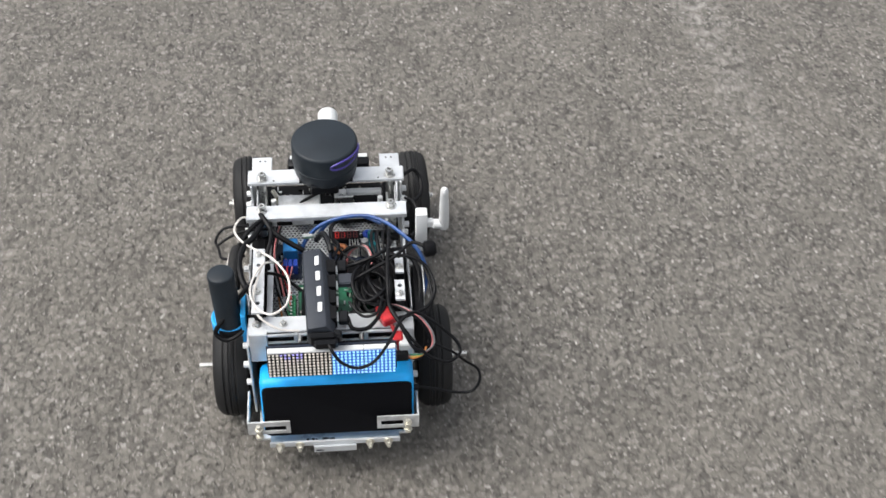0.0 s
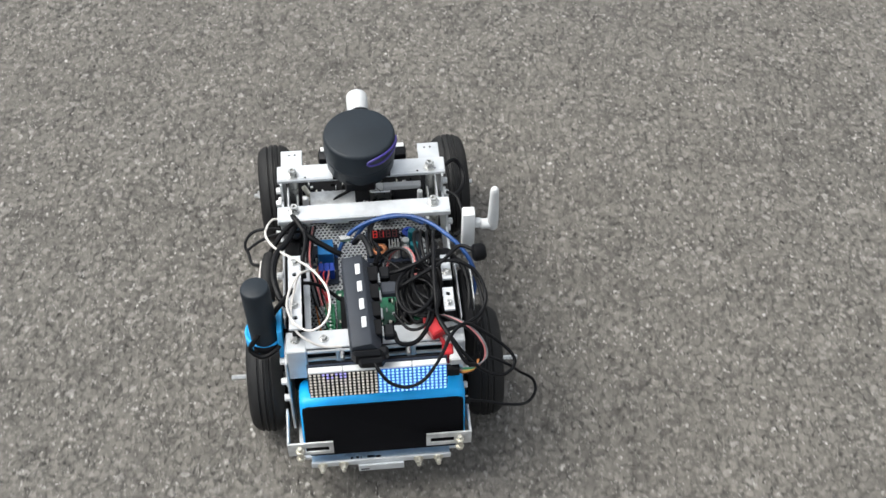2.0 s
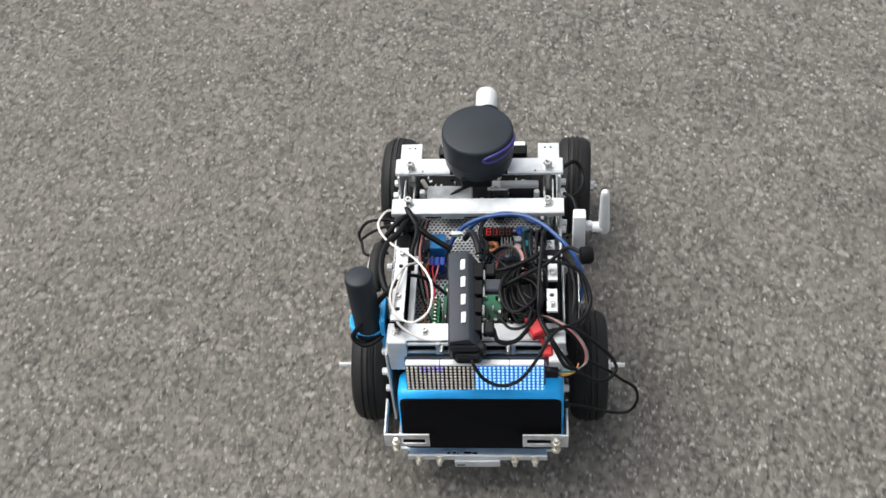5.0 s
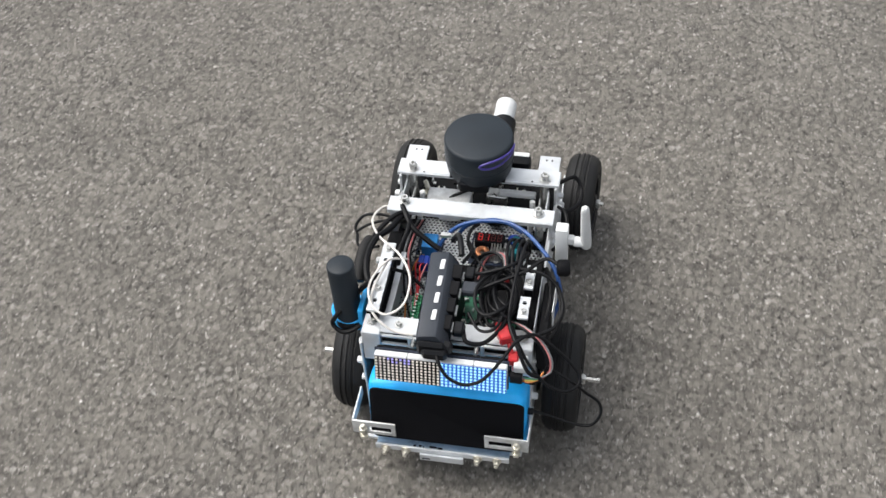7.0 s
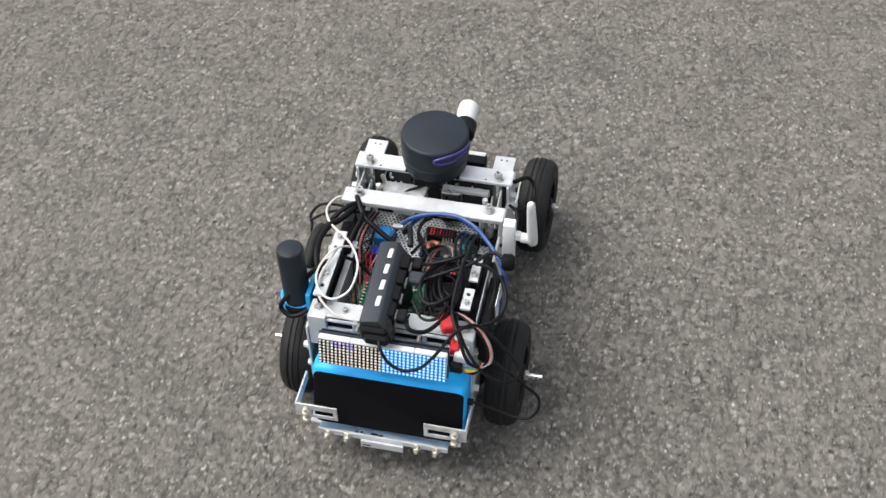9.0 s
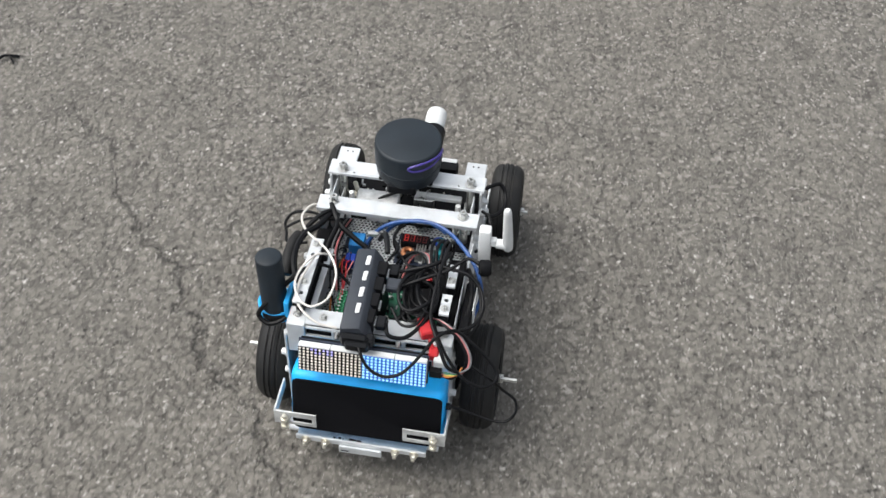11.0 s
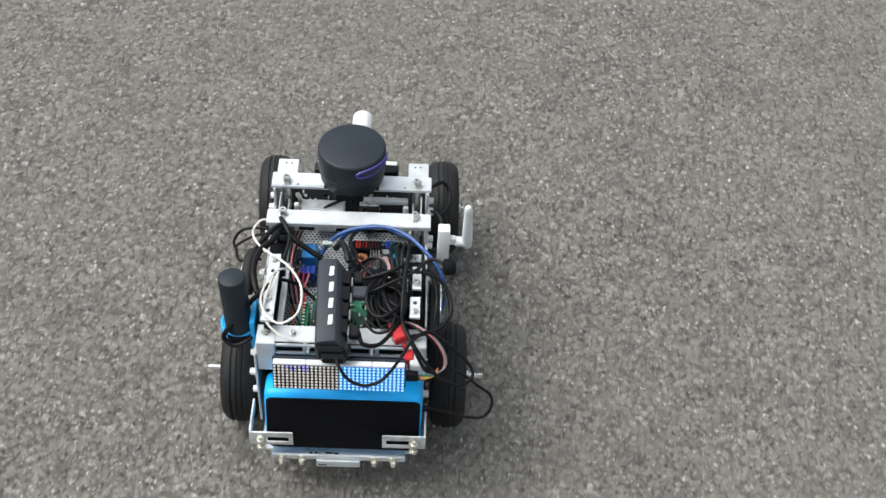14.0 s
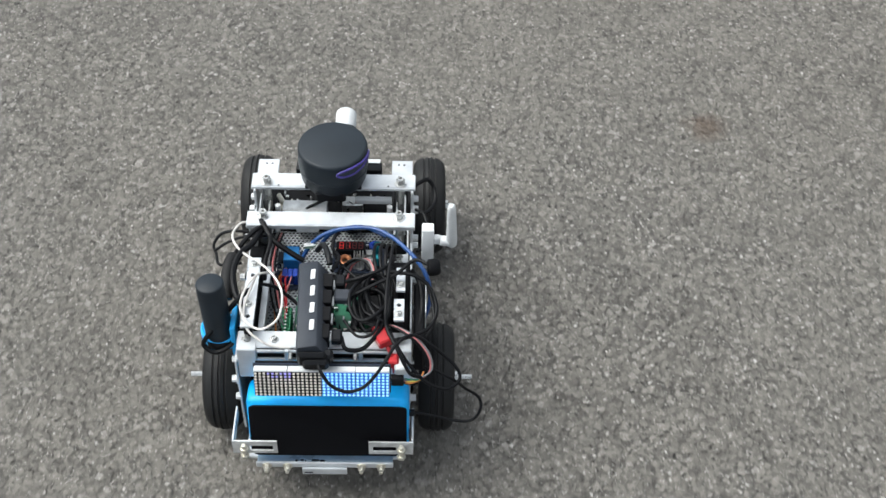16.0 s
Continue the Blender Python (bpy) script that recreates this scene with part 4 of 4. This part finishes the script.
def build_cables():
    cable(car, [(-0.082, 0.112, 0.165), (-0.094, 0.107, 0.170), (-0.100, 0.084, 0.175), (-0.087, 0.054, 0.185), (-0.058, 0.023, 0.195), (-0.042, -0.005, 0.2), (-0.038, -0.028, 0.202), (-0.042, -0.045, 0.198),
                (-0.056, -0.054, 0.195), (-0.07, -0.046, 0.195), (-0.078, -0.029, 0.198), (-0.075, -0.008, 0.2), (-0.065, 0.012, 0.198), (-0.052, 0.030, 0.18)], 0.0012, WHITECABLE, "thin looped white cable")
    cable(car, [(-0.066, 0.016, 0.196), (-0.072, -0.010, 0.196), (-0.075, -0.030, 0.194), (-0.070, -0.048, 0.186), (-0.050, -0.058, 0.176), (-0.030, -0.058, 0.172)], 0.0013, WHITECABLE)
    cable(car, [(-0.073, 0.097, 0.160), (-0.091, 0.1, 0.165), (-0.113, 0.102, 0.160), (-0.123, 0.095, 0.150), (-0.120, 0.086, 0.145), (-0.116, 0.072, 0.145), (-0.105, 0.066, 0.150), (-0.090, 0.060, 0.160)], 0.0016, CABLE)
    cable(car, [(-0.060, 0.094, 0.165), (-0.090, 0.092, 0.165), (-0.108, 0.090, 0.158), (-0.121, 0.086, 0.150)], 0.0015, CABLE)
    cable(car, [(-0.050, 0.118, 0.160), (-0.065, 0.108, 0.170), (-0.078, 0.069, 0.180), (-0.088, 0.049, 0.185), (-0.092, 0.025, 0.185), (-0.087, 0.000, 0.182), (-0.078, -0.012, 0.178)], 0.0034, CABLE, "thick black cable")
    part("sheath", sweep(bmesh.new(), curve_points([(-0.096, 0.052, 0.178), (-0.0975, 0.037, 0.183), (-0.098, 0.018, 0.182), (-0.097, 0.000, 0.174)]), 0.0062, 12), RUBBER, car, "dark grey cable sleeve", True)
    cable(car, [(-0.104, 0.052, 0.172), (-0.106, 0.030, 0.172), (-0.106, 0.006, 0.168)], 0.0012, WHITECABLE)
    cable(car, [(-0.068, 0.009, 0.185), (-0.080, -0.010, 0.190), (-0.095, -0.024, 0.180), (-0.110, -0.036, 0.165), (-0.117, -0.038, 0.150), (-0.106, -0.042, 0.143), (-0.091, -0.036, 0.148), (-0.084, -0.020, 0.155)], 0.0026, CABLE, "black antenna cable")
    cable(car, [(-0.031, 0.070, 0.150), (-0.022, 0.078, 0.165), (-0.008, 0.081, 0.180), (0.014, 0.082, 0.190), (0.042, 0.079, 0.195), (0.063, 0.068, 0.195), (0.079, 0.051, 0.195), (0.092, 0.037, 0.190), (0.101, 0.024, 0.180), (0.104, 0.016, 0.160), (0.098, 0.005, 0.140)], 0.0022, BLUECABLE, "bright blue network cable")
    cable(car, [(-0.014, 0.078, 0.160), (0.000, 0.085, 0.178), (0.022, 0.090, 0.184), (0.040, 0.087, 0.186), (0.058, 0.076, 0.186)], 0.0020, BLUECABLE)
    cable(car, [(-0.002, -0.086, 0.190), (0.003, -0.097, 0.185), (0.012, -0.104, 0.175), (0.027, -0.107, 0.170), (0.042, -0.103, 0.172), (0.053, -0.095, 0.180), (0.063, -0.084, 0.190), (0.072, -0.066, 0.190), (0.087, -0.051, 0.185),
                (0.107, -0.053, 0.170), (0.128, -0.060, 0.150), (0.133, -0.069, 0.140), (0.120, -0.081, 0.140), (0.100, -0.080, 0.150), (0.084, -0.071, 0.165), (0.072, -0.056, 0.175), (0.064, -0.040, 0.180)], 0.0017, CABLE, "thin black looped cable")
    cable(car, [(0.100, -0.062, 0.152), (0.126, -0.069, 0.140), (0.139, -0.065, 0.120), (0.153, -0.065, 0.105), (0.155, -0.073, 0.095), (0.146, -0.079, 0.085), (0.127, -0.079, 0.085), (0.106, -0.077, 0.090), (0.089, -0.077, 0.095)], 0.0015, CABLE, "thin black speaker cable")
    for k, m in enumerate((GREYCABLE, PINK, CABLE, CABLE)):
        d = 0.0017 * k
        cable(car, [(0.057 - d, -0.035, 0.180), (0.072 - d, -0.037, 0.180), (0.090 - d, -0.048 - d * 0.3, 0.178), (0.101 - d, -0.057, 0.170), (0.106 - d, -0.064, 0.160), (0.104 - d, -0.070, 0.152 - d), (0.090, -0.076 - d * 0.4, 0.148 - d), (0.078, -0.077, 0.149 - d)], 0.0009, m, name="ribbon_wire")
    part("connector", bx(0.0668, 0.0790, -0.0805, -0.0735, 0.1430, 0.1540, 0.0008), BLACK, car, "black wire connector")
    for k, m in enumerate((ORANGE, YELLOW, WIREGREEN)):
        cable(car, [(0.078, -0.0765, 0.1445 + 0.002 * k), (0.085, -0.0785 + 0.001 * k, 0.1455 + 0.0016 * k), (0.094, -0.076, 0.148), (0.098, -0.068, 0.150)], 0.0009, m, name="wire")
    cable(car, [(0.026, -0.006, 0.188), (0.047, 0.002, 0.195), (0.07, 0.013, 0.200), (0.088, 0.027, 0.205), (0.102, 0.021, 0.205)], 0.0019, CABLE)
    cable(car, [(0.020, 0.013, 0.188), (0.032, 0.011, 0.195), (0.057, 0.020, 0.200), (0.068, 0.044, 0.190), (0.060, 0.062, 0.170)], 0.0019, CABLE)
    part("round_plug", lathe(bmesh.new(), [(0.006, 0), (0.0085, 0.002), (0.0085, 0.010), (0.006, 0.013)], (0.100, 0.0175, 0.2045), (1, 0.1, 0.05), 20), DARK, car, "black round plug", True)
    cable(car, [(0.019, -0.056, 0.188), (0.024, -0.066, 0.182), (0.039, -0.063, 0.178), (0.052, -0.048, 0.180), (0.058, -0.036, 0.185)], 0.0022, CABLE)
    cable(car, [(0.021, -0.036, 0.188), (0.034, -0.052, 0.184), (0.049, -0.050, 0.186), (0.056, -0.030, 0.190)], 0.0015, CABLE)
    cable(car, [(0.063, 0.016, 0.200), (0.088, 0.013, 0.198), (0.104, 0.003, 0.190), (0.110, -0.016, 0.180), (0.103, -0.033, 0.175), (0.087, -0.044, 0.175), (0.070, -0.050, 0.176)], 0.0019, CABLE)
    cable(car, [(0.100, 0.020, 0.180), (0.106, 0.000, 0.172), (0.107, -0.022, 0.166), (0.098, -0.040, 0.162)], 0.0017, CABLE)
    cable(car, [(0.065, 0.039, 0.200), (0.062, 0.005, 0.200), (0.061, -0.027, 0.195), (0.062, -0.042, 0.185), (0.072, -0.063, 0.180), (0.084, -0.080, 0.165), (0.095, -0.078, 0.155)], 0.0019, CABLE)
    cable(car, [(-0.078, 0.118, 0.168), (-0.070, 0.100, 0.178), (-0.058, 0.080, 0.174), (-0.040, 0.070, 0.166), (-0.026, 0.064, 0.160)], 0.0030, CABLE, "thick black cable")
    cable(car, [(-0.066, 0.118, 0.160), (-0.063, 0.095, 0.172), (-0.060, 0.070, 0.178), (-0.064, 0.045, 0.172), (-0.060, 0.020, 0.160)], 0.0022, CABLE)
    cable(car, [(-0.098, 0.064, 0.165), (-0.086, 0.078, 0.176), (-0.074, 0.092, 0.178), (-0.056, 0.108, 0.170), (-0.040, 0.116, 0.160)], 0.0026, CABLE)
    cable(car, [(-0.084, -0.004, 0.176), (-0.070, 0.008, 0.186), (-0.052, 0.014, 0.178), (-0.038, 0.012, 0.166), (-0.028, 0.006, 0.160)], 0.0018, CABLE)
    cable(car, [(0.006, 0.026, 0.188), (0.012, 0.046, 0.186), (0.004, 0.066, 0.178), (0.004, 0.090, 0.168), (0.008, 0.106, 0.158)], 0.0018, CABLE)
    cable(car, [(0.086, 0.052, 0.160), (0.092, 0.030, 0.172), (0.096, 0.006, 0.172), (0.094, -0.020, 0.166), (0.086, -0.042, 0.164)], 0.0028, CABLE)
    cable(car, [(0.020, 0.000, 0.186), (0.034, -0.010, 0.176), (0.030, -0.028, 0.168), (0.018, -0.036, 0.166), (0.014, -0.050, 0.176)], 0.0026, CABLE)
    # coiled slack beside the hub
    rng = random.Random(11)
    for k in range(11):
        cx, cy = 0.0470 + rng.uniform(-0.004, 0.006), -0.007 + rng.uniform(-0.009, 0.009)
        rx, ry = rng.uniform(0.010, 0.018), rng.uniform(0.020, 0.032)
        z, tilt, lean = 0.164 + 0.0028 * k, rng.uniform(-0.35, 0.35), rng.uniform(-0.25, 0.25)
        pts = []
        for i in range(30):
            a = 2 * math.pi * i / 30
            x, y = rx * math.cos(a), ry * math.sin(a)
            pts.append(Vector((cx + x * math.cos(tilt) - y * math.sin(tilt), cy + x * math.sin(tilt) + y * math.cos(tilt), z + lean * x + 0.002 * math.sin(3 * a + k))))
        part("cable_coil", sweep(bmesh.new(), pts, 0.0018, 8, True), CABLE, car, "", True)
    for k in range(4):
        d = 0.006 * k
        cable(car, [(0.052 + d * 0.6, 0.020 + d * 0.3, 0.185), (0.047 + d, 0.048, 0.188 + d * 0.4), (0.049 + d, 0.070, 0.180), (0.058 + d * 0.5, 0.078 - d * 0.4, 0.165), (0.066, 0.060, 0.160), (0.060 + d, 0.030, 0.176)], 0.0017, CABLE)
    cable(car, [(0.0, 0.153, 0.165), (-0.017, 0.155, 0.153), (-0.030, 0.150, 0.148), (-0.045, 0.135, 0.140)], 0.0016, CABLE)
    cable(car, [(0.086, 0.178, 0.158), (0.100, 0.190, 0.156), (0.108, 0.186, 0.146), (0.109, 0.170, 0.140), (0.100, 0.155, 0.140), (0.090, 0.150, 0.145)], 0.0024, CABLE)
    cable(car, [(0.088, 0.140, 0.160), (0.097, 0.128, 0.164), (0.101, 0.108, 0.160), (0.098, 0.084, 0.165), (0.090, 0.070, 0.170)], 0.0018, CABLE)
    cable(car, [(0.011, 0.093, 0.180), (0.005, 0.067, 0.185), (0.009, 0.050, 0.180), (0.030, 0.028, 0.176), (0.046, 0.012, 0.180)], 0.0013, CABLE)
    cable(car, [(-0.012, 0.070, 0.170), (-0.004, 0.060, 0.190), (0.002, 0.040, 0.196), (0.004, 0.030, 0.194)], 0.0030, BLACK, "thick moulded cable end")
    part("metal_plug", bx(-0.0160, -0.0050, 0.0630, 0.0680, 0.168, 0.172, 0.0004, Matrix.Translation((-0.004, 0.012, 0)) @ Matrix.Rotation(0.1, 4, 'Z')), STEEL, car, "bare metal usb plug")
    # red power lead with its connector
    tilt = Matrix.Translation((0.0585, -0.0480, 0.1760)) @ Matrix.Rotation(radians(28), 4, 'Z')
    pc = part("power_connector", box(bx(-0.0075, 0.0075, -0.0085, 0.0095, -0.0050, 0.0055, 0.0016, tilt), -0.0050, 0.0050, 0.0090, 0.0150, -0.0035, 0.0040, 0.0012, tilt), RED, car, "red power connector")
    part("connector_half", bx(0.0640, 0.0740, -0.0700, -0.0560, 0.1560, 0.1660, 0.0014), RED, pc)
    part("terminal_block", bx(0.0700, 0.0830, -0.0760, -0.0600, 0.1540, 0.1640, 0.0014), WHITE, pc, "pale plug housing")
    cable(car, [(0.058, -0.046, 0.172), (0.064, -0.056, 0.170), (0.069, -0.064, 0.160), (0.070, -0.066, 0.146)], 0.0021, RED, "red power lead")


build_ground()
build_chips()
build_twig()
build_chassis()
build_lidar()
build_front()
build_electronics()
build_components()
build_hub()
build_matrix()
build_speaker()
build_masts()
build_cables()
WHEELS = [build_wheel(s, y, st) for y, st in ((REAR_Y, 0.038), (FRONT_Y, 0.027)) for s in (-1, 1)]


def motions():
    """The car drives along its way and its wheels roll with it."""
    walk(car, [(t, pose(x, y, RIDE, 0, 0, a)) for t, x, y, a in CAR_ROWS])
    gone, at = 0.0, way_at(0)
    rolled = [(0.0, 0.0)]
    for k in range(1, 241):
        t = k / 15
        p = way_at(t)
        gone += math.hypot(p[0] - at[0], p[1] - at[1])
        at = p
        rolled.append((t, gone))
    for w in WHEELS:
        x, y, z = w["home"]
        front = 0.3 if y > 0.1 else 0.0
        # the front pair steers into the turn
        steer = [front * (way_at(min(16, t + 0.4))[2] - way_at(max(0, t - 0.4))[2]) / (min(16, t + 0.4) - max(0, t - 0.4)) for t, s in rolled]
        walk(w, [(t, pose(x, y, z, -math.degrees(s / TYRE_R), 0, a)) for (t, s), a in zip(rolled, steer)])


motions()
